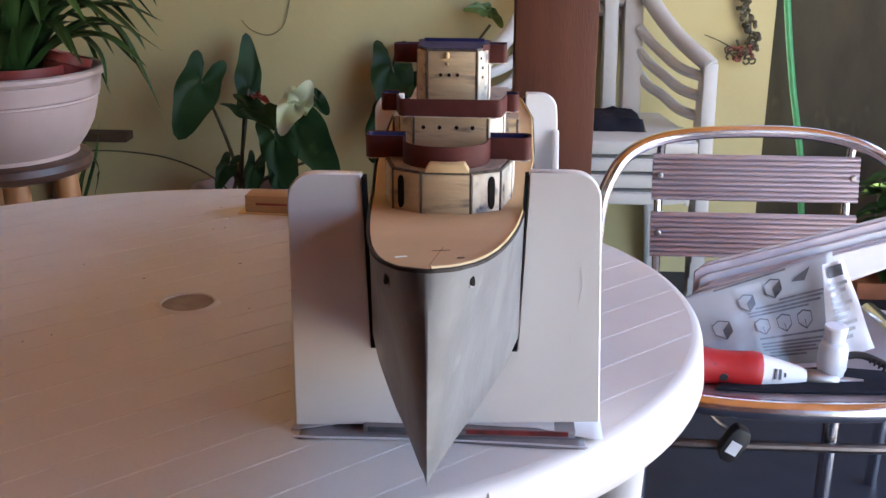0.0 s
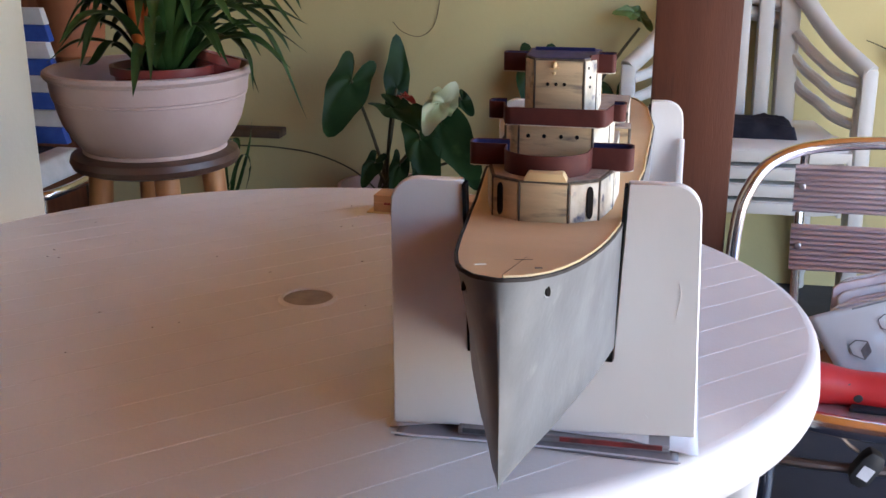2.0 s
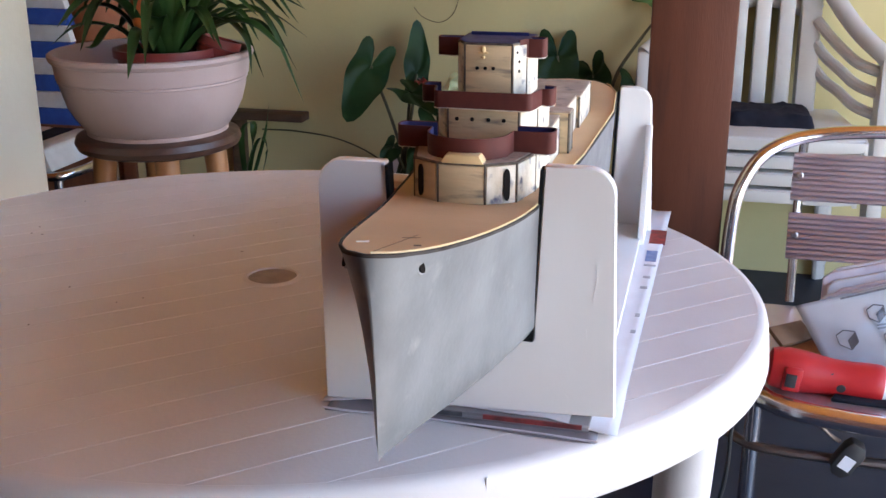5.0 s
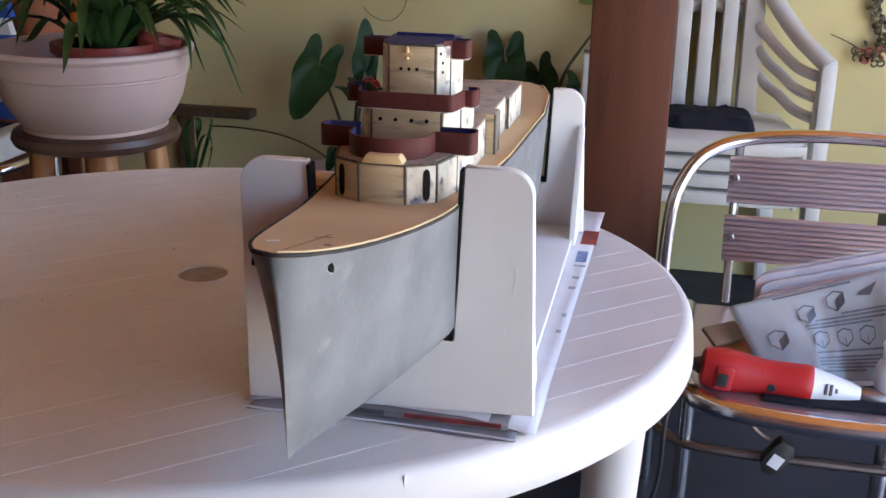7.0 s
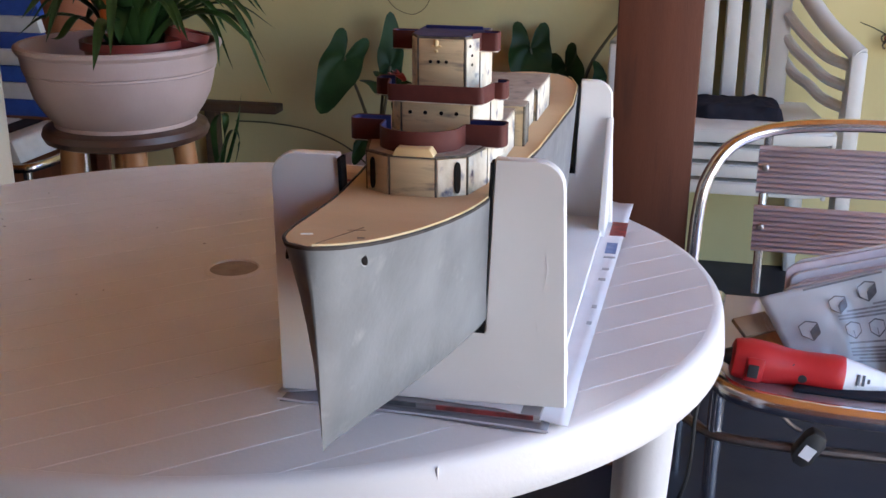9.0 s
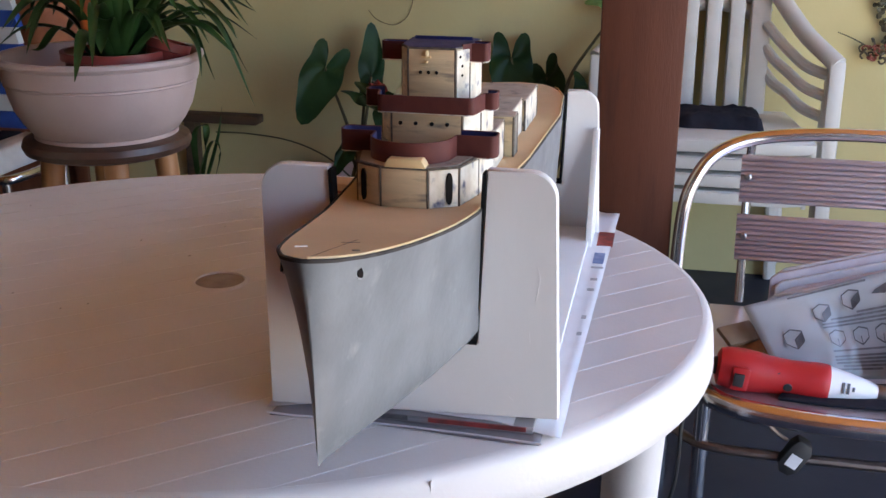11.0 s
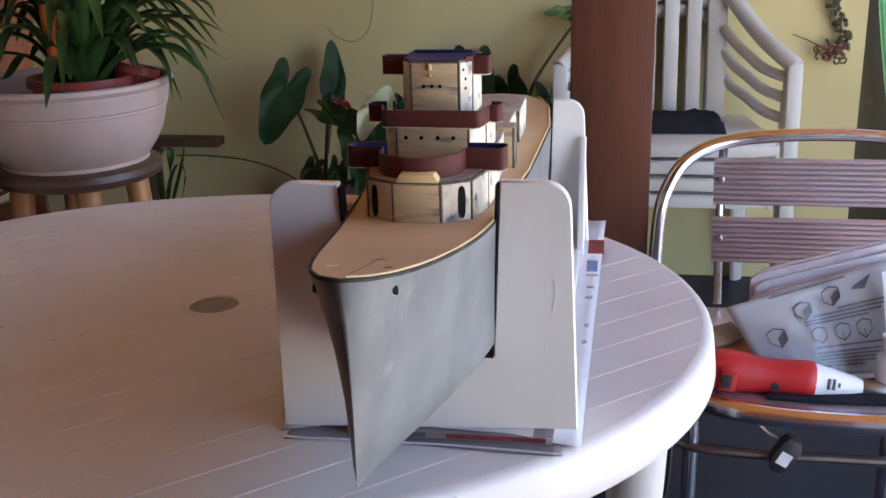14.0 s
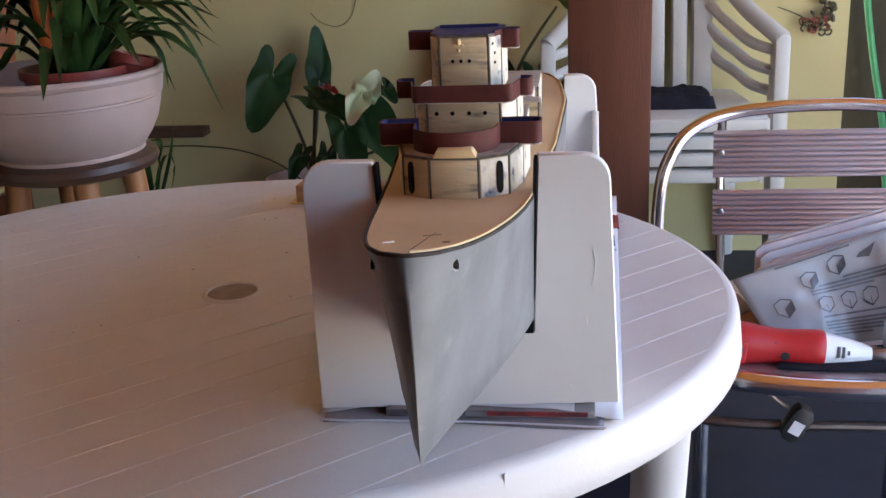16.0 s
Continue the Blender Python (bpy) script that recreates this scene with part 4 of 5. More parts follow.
card2 = thing("label_sheet", "white printed label sheet in a clear bag", "sheet")
BL, BR, TL, TR = (Vector(v) for v in ((0.900, 0.555, 0.425), (0.972, 0.562, 0.452), (0.886, 0.612, 0.578), (0.922, 0.616, 0.588)))
ob = part("sheet", card_patch(0, 0, 1, 0, 1, 1, 0, 1, 0.0, 12), M_PAPER, card2)
card, keep = card2, card
part("barcode", card_patch(0.20, 0.84, 0.75, 0.84, 0.8, 0.96, 0.2, 0.96), M_INK, card2)
for k in range(9):
    stroke(0.2, 0.76 - 0.07 * k, 0.8 - 0.1 * (k % 3), 0.76 - 0.07 * k, 0.006, M_INK_L)
card = keep

# rotary tool
drill = thing("rotary_tool", "red and white corded rotary tool lying on the chair seat", "rotary tool")
TOOL = Matrix.Translation((0.606, 0.520, 0.4395)) @ Matrix.Rotation(math.atan2(-0.030, 0.30), 4, Vector((0, -1, 0))) @ Matrix.Rotation(radians(90), 4, "Y")


def tool_part(name, prof, mat, label="", squash=(1, 0.92), parent=None):
    b = lathe(prof, 28, squash=squash)
    b.transform(TOOL)
    return part(name, b, mat, parent or drill, label)


body = tool_part("body", [(0.0, 0.0), (0.022, 0.0005), (0.0300, 0.004), (0.0325, 0.012), (0.0345, 0.026), (0.0345, 0.045), (0.0330, 0.062), (0.0305, 0.080), (0.0292, 0.098), (0.0296, 0.118), (0.0315, 0.138), (0.0330, 0.156), (0.0330, 0.166), (0.0315, 0.171), (0.0, 0.171)], M_RED, "red plastic body")
tool_part("nose", [(0.0305, 0.171), (0.0300, 0.175), (0.0250, 0.203), (0.0185, 0.232), (0.0135, 0.246), (0.0, 0.246)], M_TOOLW, "white plastic nose")
tool_part("chuck", [(0.0, 0.246), (0.0138, 0.246), (0.0148, 0.249), (0.0148, 0.294), (0.0138, 0.298), (0.0085, 0.299), (0.0080, 0.340), (0.0, 0.340)], M_SCREW, "steel chuck")
tool_part("tail", [(0.0, -0.03), (0.006, -0.03), (0.010, -0.012), (0.016, 0.0015)], M_BLACK, "black cord sleeve")


def on_tool(s, a, r, bm_, mat, name, parent=None):
    bm_.transform(TOOL @ Matrix.Translation((0, 0, s)) @ Matrix.Rotation(radians(a), 4, "Z") @ Matrix.Translation((r, 0, 0)) @ Matrix.Rotation(radians(90), 4, "Y"))
    part(name, bm_, mat, parent or body)


on_tool(0.110, -78, 0.0262, lathe([(0.0, 0.0016), (0.0066, 0.0016), (0.0075, 0.0), (0.0075, -0.003)], 20), M_BLACK, "brush_cap")
on_tool(0.034, -84, 0.0350, box(-0.008, 0.008, -0.011, 0.011, -0.004, 0.0035, 0.001), M_BLACK, "switch")
on_tool(0.036, -84, 0.0325, box(-0.014, 0.014, -0.021, 0.021, -0.006, 0.0024, 0.004), M_RED, "switch_plate")
on_tool(0.092, -125, 0.0265, lathe([(0.0, 0.0012), (0.003, 0.0012), (0.0034, 0.0), (0.0034, -0.003)], 14), M_BLACK, "screw_hole")
for i, s in enumerate((0.191, 0.199, 0.207)):
    on_tool(s, -112, 0.0265 - 0.0020 * i, box(-0.0018, 0.0018, -0.0085 + 0.005 * (i == 2), 0.0085 - 0.005 * (i == 2), -0.004, 0.0012), M_INK, "vent_slot")
cord = thing("power_cord", "black coiled power cord on the chair seat", "cord")
part("cord", tube([(0.900, 0.535, 0.442), (0.94, 0.53, 0.452), (0.985, 0.50, 0.440), (1.02, 0.47, 0.418), (1.04, 0.455, 0.41)], 0.0062, 10, 10), M_BLACK, cord)
for k in range(14):
    s = k / 13
    b = lathe([(0.0052, -0.0016), (0.0074, -0.0012), (0.0074, 0.0012), (0.0052, 0.0016)], 12)
    p = Vector((0.955, 0.521, 0.449)).lerp(Vector((1.03, 0.462, 0.414)), s)
    b.transform(Matrix.Translation(p) @ (Vector((0.075, -0.059, -0.035))).to_track_quat("Z", "Y").to_matrix().to_4x4())
    part("sleeve_ring", b, M_BLACK, cord)
pouch = thing("tool_pouch", "black flat cloth tool pouch on the chair seat", "pouch")
part("pouch", prism([(0.70, 0.482), (0.78, 0.476), (0.96, 0.480), (1.03, 0.50), (1.02, 0.56), (0.90, 0.575), (0.72, 0.53)], 0.4045, 0.4125, "z", 0.003), M_CLOTH, pouch)
bottle = thing("glue_bottle", "small milky white plastic bottle with rounded shoulders", "bottle")
part("body", lathe([(0.0, 0.0), (0.0215, 0.0), (0.0235, 0.004), (0.0235, 0.036), (0.0205, 0.046), (0.0145, 0.050), (0.0, 0.050)], 28, (0.896, 0.533, 0.4125 + 0.012)), M_BOTTLE, bottle)
part("cap", lathe([(0.0145, 0.050), (0.0165, 0.051), (0.0175, 0.068), (0.0190, 0.074), (0.0175, 0.077), (0.0, 0.077)], 24, (0.896, 0.533, 0.4125 + 0.012)), M_BOTTLE, bottle)
part("base", lathe([(0.0, 0.0), (0.020, 0.0), (0.0215, 0.012), (0.0, 0.012)], 24, (0.896, 0.533, 0.4125)), M_BOTTLE, bottle)
scrap = thing("card_scraps", "small pile of brown card and wood scraps on the seat", "scraps")
for i, (x, y, a) in enumerate(((0.655, 0.60, 12), (0.675, 0.62, -20), (0.645, 0.63, 40))):
    part("scrap", box(-0.035, 0.035, -0.02, 0.02, 0, 0.008, 0.001, Matrix.Translation((x, y, 0.4045 + 0.022 * i)) @ Matrix.Rotation(radians(a), 4, "Z") @ Matrix.Rotation(radians(28), 4, "X")), M_KRAFT if i != 1 else M_STOOLLEG, scrap)
plug = thing("hanging_plug", "black mains plug hanging on its lead from the chair", "plug")
part("lead", tube([(0.668, 0.470, 0.402), (0.680, 0.450, 0.388), (0.700, 0.452, 0.366), (0.718, 0.462, 0.350)], 0.0034, 8, 8), M_DULL, plug)
PM = Matrix.Translation((0.733, 0.462, 0.326)) @ Matrix.Rotation(radians(28), 4, "Y")
part("plug_body", prism([(-0.016, 0.014), (-0.011, 0.028), (0.011, 0.028), (0.018, 0.014), (0.017, -0.022), (0.008, -0.034), (-0.008, -0.034), (-0.017, -0.022)], -0.013, 0.013, "y", 0.003), M_BLACK, plug).data.transform(PM)
part("label", box(-0.009, 0.010, -0.0142, -0.0128, -0.018, 0.004, 0.0), M_PAPER, plug, "small white rating label").data.transform(PM)
lead = thing("black_lead", "thin black lead hanging from the chair to the floor", "lead")
part("lead", tube([(0.566, 0.48, 0.40), (0.558, 0.47, 0.35), (0.557, 0.47, 0.28), (0.550, 0.475, 0.22), (0.525, 0.48, 0.14), (0.49, 0.50, 0.05), (0.48, 0.51, 0.006), (0.45, 0.52, 0.004)], 0.0033, 8, 8), M_BLACK, lead)


# ---- white stacking chairs ----
def monobloc(wings):
    c = thing("plastic_armchair", "white moulded plastic armchair stacked against the wall", "chair", "stacked plastic chairs")
    seat = []
    for x, y in ((-0.255, -0.215), (-0.19, -0.232), (0.19, -0.232), (0.255, -0.215), (0.262, -0.15), (0.225, 0.20), (-0.225, 0.20), (-0.262, -0.15)):
        seat.append((x, y))
    part("seat", prism(seat, 0.388, 0.402, "z", 0.005), M_PLASTIC, c)
    part("seat_front", prism([(-0.258, 0.398), (0.258, 0.398), (0.250, 0.372), (0.19, 0.366), (-0.19, 0.366), (-0.250, 0.372)], -0.236, -0.226, "y", 0.003), M_PLASTIC, c)
    part("seat_side", box(0.250, 0.262, -0.225, 0.0, 0.362, 0.398, 0.003), M_PLASTIC, c)
    part("seat_side", box(-0.262, -0.250, -0.225, 0.0, 0.362, 0.398, 0.003), M_PLASTIC, c)
    for x in (-0.066, 0.0, 0.066):
        part("back_slat", prism([(0.165, 0.395), (0.190, 0.56), (0.222, 0.71), (0.246, 0.83), (0.256, 0.83), (0.232, 0.71), (0.200, 0.56), (0.177, 0.395)], x - 0.021, x + 0.021, "x", 0.004), M_PLASTIC, c)
    part("top_rail", tube([(-0.150, 0.236, 0.775), (-0.11, 0.250, 0.825), (0.0, 0.256, 0.85), (0.11, 0.250, 0.825), (0.150, 0.236, 0.775)], 0.022, 12, 7), M_PLASTIC, c)
    for k in (1, -1):
        part("back_post", prism([(0.155, 0.395), (0.180, 0.56), (0.212, 0.71), (0.236, 0.80), (0.256, 0.80), (0.236, 0.71), (0.206, 0.56), (0.182, 0.395)], k * 0.132 - 0.028, k * 0.132 + 0.028, "x", 0.007), M_PLASTIC, c)
        if wings:
            part("arm_top", tube([(k * 0.138, 0.238, 0.790), (k * 0.170, 0.205, 0.748), (k * 0.210, 0.150, 0.690), (k * 0.250, 0.085, 0.640), (k * 0.292, 0.020, 0.602), (k * 0.325, -0.015, 0.574)], 0.025, 14, 7), M_PLASTIC, c)
        for za, zb in () if not wings else ((0.655, 0.545), (0.590, 0.487), (0.525, 0.428)):
            part("wing_slat", tube([(k * 0.150, 0.200, za), (k * 0.180, 0.165, za - 0.035), (k * 0.215, 0.110, zb + 0.042), (k * 0.255, 0.055, zb + 0.012), (k * 0.318, 0.0, zb - 0.006)], 0.0155, 10, 7), M_PLASTIC, c)
        part("arm_post", prism([(-0.070, 0.0), (-0.035, 0.0), (0.004, 0.36), (0.030, 0.586), (-0.032, 0.586), (-0.048, 0.36)], k * 0.322 - 0.021, k * 0.322 + 0.021, "x", 0.008), M_PLASTIC, c)
        part("rear_leg", tube([(k * 0.205, 0.19, 0.39), (k * 0.225, 0.225, 0.20), (k * 0.240, 0.250, 0.0)], 0.024, 10, 5, flat=(1, 0.6)), M_PLASTIC, c)
    return c


top_chair = monobloc(True)
top_chair.matrix_basis = pose(0.624, 1.963, 0.1425, 0, 0, 0.9)
first = monobloc(False)
first.matrix_basis = pose(0.618, 1.975, 0.0)
for k in (1, 2):
    copy_thing(first, pose(0.618 + 0.002 * k, 1.975 - 0.004 * k, 0.0475 * k, 0, 0, 0.3 * k))
cloth = thing("black_cloth", "folded black cloth lying on the stacked chair seat", "cloth")
bm = bmesh.new()
g = {}
for i in range(29):
    for j in range(13):
        u, v = i / 28, j / 12
        x = 0.46 + 0.305 * u + 0.006 * noise.noise((u * 8, v * 8, 3))
        y = 1.86 + 0.20 * v + 0.01 * noise.noise((u * 7, v * 3, 9))
        e = min(1, min(u, 1 - u) * 9, min(v, 1 - v) * 6)
        g[i, j] = bm.verts.new((x, y, 0.545 + (0.036 + 0.011 * noise.noise((u * 6, v * 6, 0)) + 0.007 * noise.noise((u * 17, v * 15, 5))) * e ** 0.3))
for i in range(28):
    for j in range(12):
        bm.faces.new((g[i, j], g[i + 1, j], g[i + 1, j + 1], g[i, j + 1]))
part("folded_cloth", bm, M_CLOTH, cloth, smooth=60)

# ---- planter on a stool ----
stool = thing("wooden_stool", "round dark-topped wooden stool with four turned pine legs", "stool")
SC = (-0.642, 0.895)
part("seat", lathe([(0.0, 0.0), (0.150, 0.0), (0.166, 0.006), (0.171, 0.018), (0.167, 0.030), (0.152, 0.036), (0.0, 0.036)], 56, (SC[0], SC[1], 0.642)), M_STOOL, stool)
for a in (35, 125, 215, 305):
    c, s = math.cos(radians(a)), math.sin(radians(a))
    part("leg", tube([(SC[0] + 0.182 * c, SC[1] + 0.182 * s, -0.1224), (SC[0] + 0.145 * c, SC[1] + 0.145 * s, 0.25), (SC[0] + 0.112 * c, SC[1] + 0.112 * s, 0.644)], (0.017, 0.025), 14, 5), M_STOOLLEG, stool)
for a in (35, 125):
    c, s = math.cos(radians(a)), math.sin(radians(a))
    part("rung", tube([(SC[0] + 0.148 * c, SC[1] + 0.148 * s, 0.2), (SC[0] - 0.148 * c, SC[1] - 0.148 * s, 0.2)], 0.011, 10, 0), M_STOOLLEG, stool)
planter = thing("round_planter", "wide pinkish beige plastic bowl planter on the stool", "planter")
part("bowl", lathe([(0.0, 0.0), (0.1394, 0.0), (0.1419, 0.0029), (0.1419, 0.0085), (0.1461, 0.0112), (0.1626, 0.0338), (0.1776, 0.0619), (0.1858, 0.0919), (0.1888, 0.1089), (0.1913, 0.1107), (0.19, 0.1145), (0.193, 0.1172), (0.1962, 0.1408), (0.197, 0.1501), (0.2025, 0.152), (0.2058, 0.1576), (0.205, 0.1651), (0.2008, 0.1679), (0.1933, 0.167), (0.19, 0.1595), (0.1842, 0.1032), (0.1576, 0.0282), (0.0, 0.0112)], 72, (SC[0] + 0.003, SC[1] - 0.004, 0.678)), M_POT, planter)
part("rim", lathe([(0.1985, 0.0), (0.2030, 0.001), (0.2065, 0.006), (0.2055, 0.0125), (0.2010, 0.0150), (0.1945, 0.0142), (0.1920, 0.006)], 72, (SC[0] + 0.003, SC[1] - 0.004, 0.678 + 0.1525)), M_POT, planter)
part("foot_ring", lathe([(0.141, 0.0), (0.1445, 0.001), (0.1445, 0.008), (0.142, 0.0095)], 64, (SC[0] + 0.003, SC[1] - 0.004, 0.6782)), M_POT, planter)
brom = thing("bromeliad", "potted bromeliad with arching green strap leaves and an orange bloom", "potted plant")
PC = Vector((-0.600, 0.880, 0.0))
part("nursery_pot", lathe([(0.0, 0.0), (0.080, 0.0), (0.098, 0.140), (0.106, 0.142), (0.106, 0.158), (0.098, 0.158), (0.094, 0.140), (0.0, 0.138)], 40, (PC.x, PC.y, 0.695)), M_REDPOT, brom, "dark red plastic nursery pot")
part("soil", lathe([(0.0, 0.006), (0.06, 0.008), (0.0935, 0.0)], 32, (PC.x, PC.y, 0.837)), M_SOIL, brom)
rng = random.Random(5)


def over_rim(p):
    """Keeps a leaf above the planter's rim, or outside it."""
    r = math.hypot(p.x - SC[0], p.y - SC[1])
    return Vector((p.x, p.y, max(p.z, 0.866))) if 0.13 < r < 0.222 else p


for k in range(60):
    a = math.radians(k * 137.5 + rng.uniform(-12, 12))
    ring = k / 60
    reach = 0.10 + 0.20 * (1 - ring) * rng.uniform(0.75, 1.2) + 0.05 * max(0, math.cos(a))
    reach *= 0.62 if math.cos(a) < -0.2 else 1.0
    reach = min(reach, 0.235)
    rise = 0.07 + 0.18 * ring + rng.uniform(-0.03, 0.04)
    drop = rng.uniform(0.02, 0.15) * (1.15 - ring)
    c, s = math.cos(a), math.sin(a)
    base = PC + Vector((0.03 * c, 0.03 * s, 0.825))
    pts = [base, base + Vector((reach * 0.35 * c, reach * 0.35 * s, rise * 0.85)), base + Vector((reach * 0.75 * c, reach * 0.75 * s, rise)), base + Vector((reach * 1.1 * c, reach * 1.1 * s, rise - drop)) + Vector((0, 0, -0.01))]
    pts = [over_rim(p) for p in pts]
    part("leaf", blade(pts, rng.uniform(0.010, 0.019), 0.4, 5, lambda q: (0.75 + 0.25 * math.sin(math.pi * q)) * (1 - q ** 5) + 0.02), M_LEAF, brom)
for pts in (((0.02, -0.01, 0.82), (0.07, -0.006, 0.905), (0.13, -0.003, 0.912), (0.176, -0.003, 0.872), (0.186, -0.003, 0.803)),
            ((-0.02, -0.03, 0.82), (-0.06, -0.08, 0.90), (-0.085, -0.12, 0.865), (-0.10, -0.135, 0.80)),
            ((0.02, -0.03, 0.82), (0.04, -0.09, 0.92), (0.05, -0.13, 0.90), (0.055, -0.15, 0.866)),
            ((0.03, 0.0, 0.82), (0.11, 0.0, 0.95), (0.18, 0.0, 0.96), (0.24, 0.0, 0.915), (0.265, 0.0, 0.88)),
            ((0.03, -0.02, 0.83), (0.11, -0.03, 0.985), (0.20, -0.04, 1.005), (0.28, -0.04, 0.995), (0.305, -0.04, 0.965)),
            ((0.02, 0.02, 0.83), (0.10, 0.01, 0.935), (0.165, 0.0, 0.925), (0.205, 0.0, 0.87))):
    part("leaf", blade([over_rim(PC + Vector(p)) for p in pts], 0.0165, 0.3, 5, lambda q: (0.75 + 0.25 * math.sin(math.pi * q)) * (1 - q ** 5) + 0.02), M_LEAF, brom)
part("bloom", lathe([(0.0, 0.0), (0.012, 0.02), (0.017, 0.09), (0.013, 0.15), (0.006, 0.20), (0.0, 0.21)], 14, (PC.x - 0.012, PC.y - 0.075, 0.885)), M_BLOOM, brom, "upright orange bloom")
for k in range(8):
    a = k * 0.8
    b0 = PC + Vector((-0.012, -0.075, 0.915 + 0.012 * k))
    part("bract", blade([b0, b0 + Vector((0.022 * math.cos(a), 0.022 * math.sin(a), 0.04)), b0 + Vector((0.035 * math.cos(a), 0.035 * math.sin(a), 0.075))], 0.008), M_BLOOM, brom)
spare = thing("spare_pot", "small red plastic pot tilted inside the planter", "pot")
b = lathe([(0.0, 0.0), (0.034, 0.0), (0.046, 0.075), (0.050, 0.077), (0.050, 0.096), (0.046, 0.097), (0.043, 0.075), (0.032, 0.006), (0.0, 0.006)], 32)
b.transform(Matrix.Translation((-0.520, 0.905, 0.785)) @ Matrix.Scale(0.9, 4) @ Matrix.Rotation(radians(14), 4, "Y") @ Matrix.Rotation(radians(-10), 4, "X"))
part("pot", b, M_REDPOT, spare)

NEAR = 0.9036                                        # the stool and all that it carries, set closer to the table
for ob in (stool, planter, brom, spare):
    ob.matrix_basis = Matrix.Translation(Vector((0.42 + 0.114, -1.083, 1.147)) * (1 - NEAR)) @ Matrix.Scale(NEAR, 4)

# ---- striped chair in the corner ----
lounge = thing("striped_chair", "metal chair with blue and white striped cover", "chair")
sx0, sx1 = -1.62, -1.052
for k in range(11):
    z0 = 0.585 + 0.0405 * k
    lean = 0.0
    q = [(sx0, z0), (sx1 - 0.004 * math.sin(3 * k) - 0.0105 * k, z0), (sx1 - 0.004 * math.sin(3 * k) - 0.0105 * (k + 1), z0 + 0.041), (sx0, z0 + 0.041)]
    if k < 8:
        part("stripe", prism(q, 1.268 + 0.012 * k, 1.292 + 0.012 * k, "y", 0.002), M_STRIPE_B if k % 2 == 0 else M_STRIPE_W, lounge)
for k in range(9):
    x0 = -1.575 + 0.064 * k
    b = prism([(x0, 0.525), (x0 + 0.064, 0.525), (x0 + 0.064 - 0.02, 0.580), (x0 - 0.02, 0.580)], 1.03, 1.27, "y", 0.008)
    part("cushion_stripe", b, M_CLOTH if k % 2 == 1 else M_STRIPE_W, lounge, "black and white striped cushion")
part("seat_rail", tube([(-1.66, 1.03, 0.515), (-1.3, 1.02, 0.515), (-1.03, 1.02, 0.517), (-0.965, 1.06, 0.52), (-0.96, 1.25, 0.52)], 0.011, 12, 6), M_ALU, lounge)
for x, y in ((-1.0, 1.05), (-1.6, 1.05), (-0.985, 1.27), (-1.6, 1.27)):
    part("leg", tube([(x, y, 0.0), (x, y, 0.51)], 0.011, 12, 0), M_ALU, lounge)
part("back_post", tube([(-1.30, 1.33, 0.5), (-1.30, 1.375, 0.9)], 0.011, 12, 0), M_ALU, lounge)
terra = thing("terracotta_pot", "brown terracotta pot on a tall plant stand", "pot")
part("pot", lathe([(0.0, 0.0), (0.055, 0.0), (0.074, 0.02), (0.084, 0.10), (0.092, 0.19), (0.10, 0.20), (0.10, 0.235), (0.09, 0.235), (0.082, 0.19), (0.0, 0.18)], 36, (-1.205, 1.62, 0.742)), M_TERRA, terra)
part("stand", merge(lathe([(0.0, 0.0), (0.10, 0.0), (0.10, 0.02), (0.014, 0.03), (0.014, 0.72), (0.05, 0.735), (0.05, 0.742), (0.0, 0.742)], 24, (-1.205, 1.62, 0.0))), M_BARWOOD, terra)


# ---- plants by the wall ----
anth = thing("anthurium", "potted anthurium with large dark heart-shaped leaves and a pale bloom", "potted plant")
AC = Vector((-0.44, 2.07, 0.0))
part("pot", lathe([(0.0, 0.0), (0.10, 0.0), (0.145, 0.26), (0.155, 0.265), (0.155, 0.30), (0.145, 0.30), (0.135, 0.25), (0.0, 0.24)], 36, (AC.x, AC.y, 0.012)), M_POT, anth)
part("soil", lathe([(0.0, 0.01), (0.10, 0.006), (0.138, 0.0)], 24, (AC.x, AC.y, 0.262)), M_SOIL, anth)
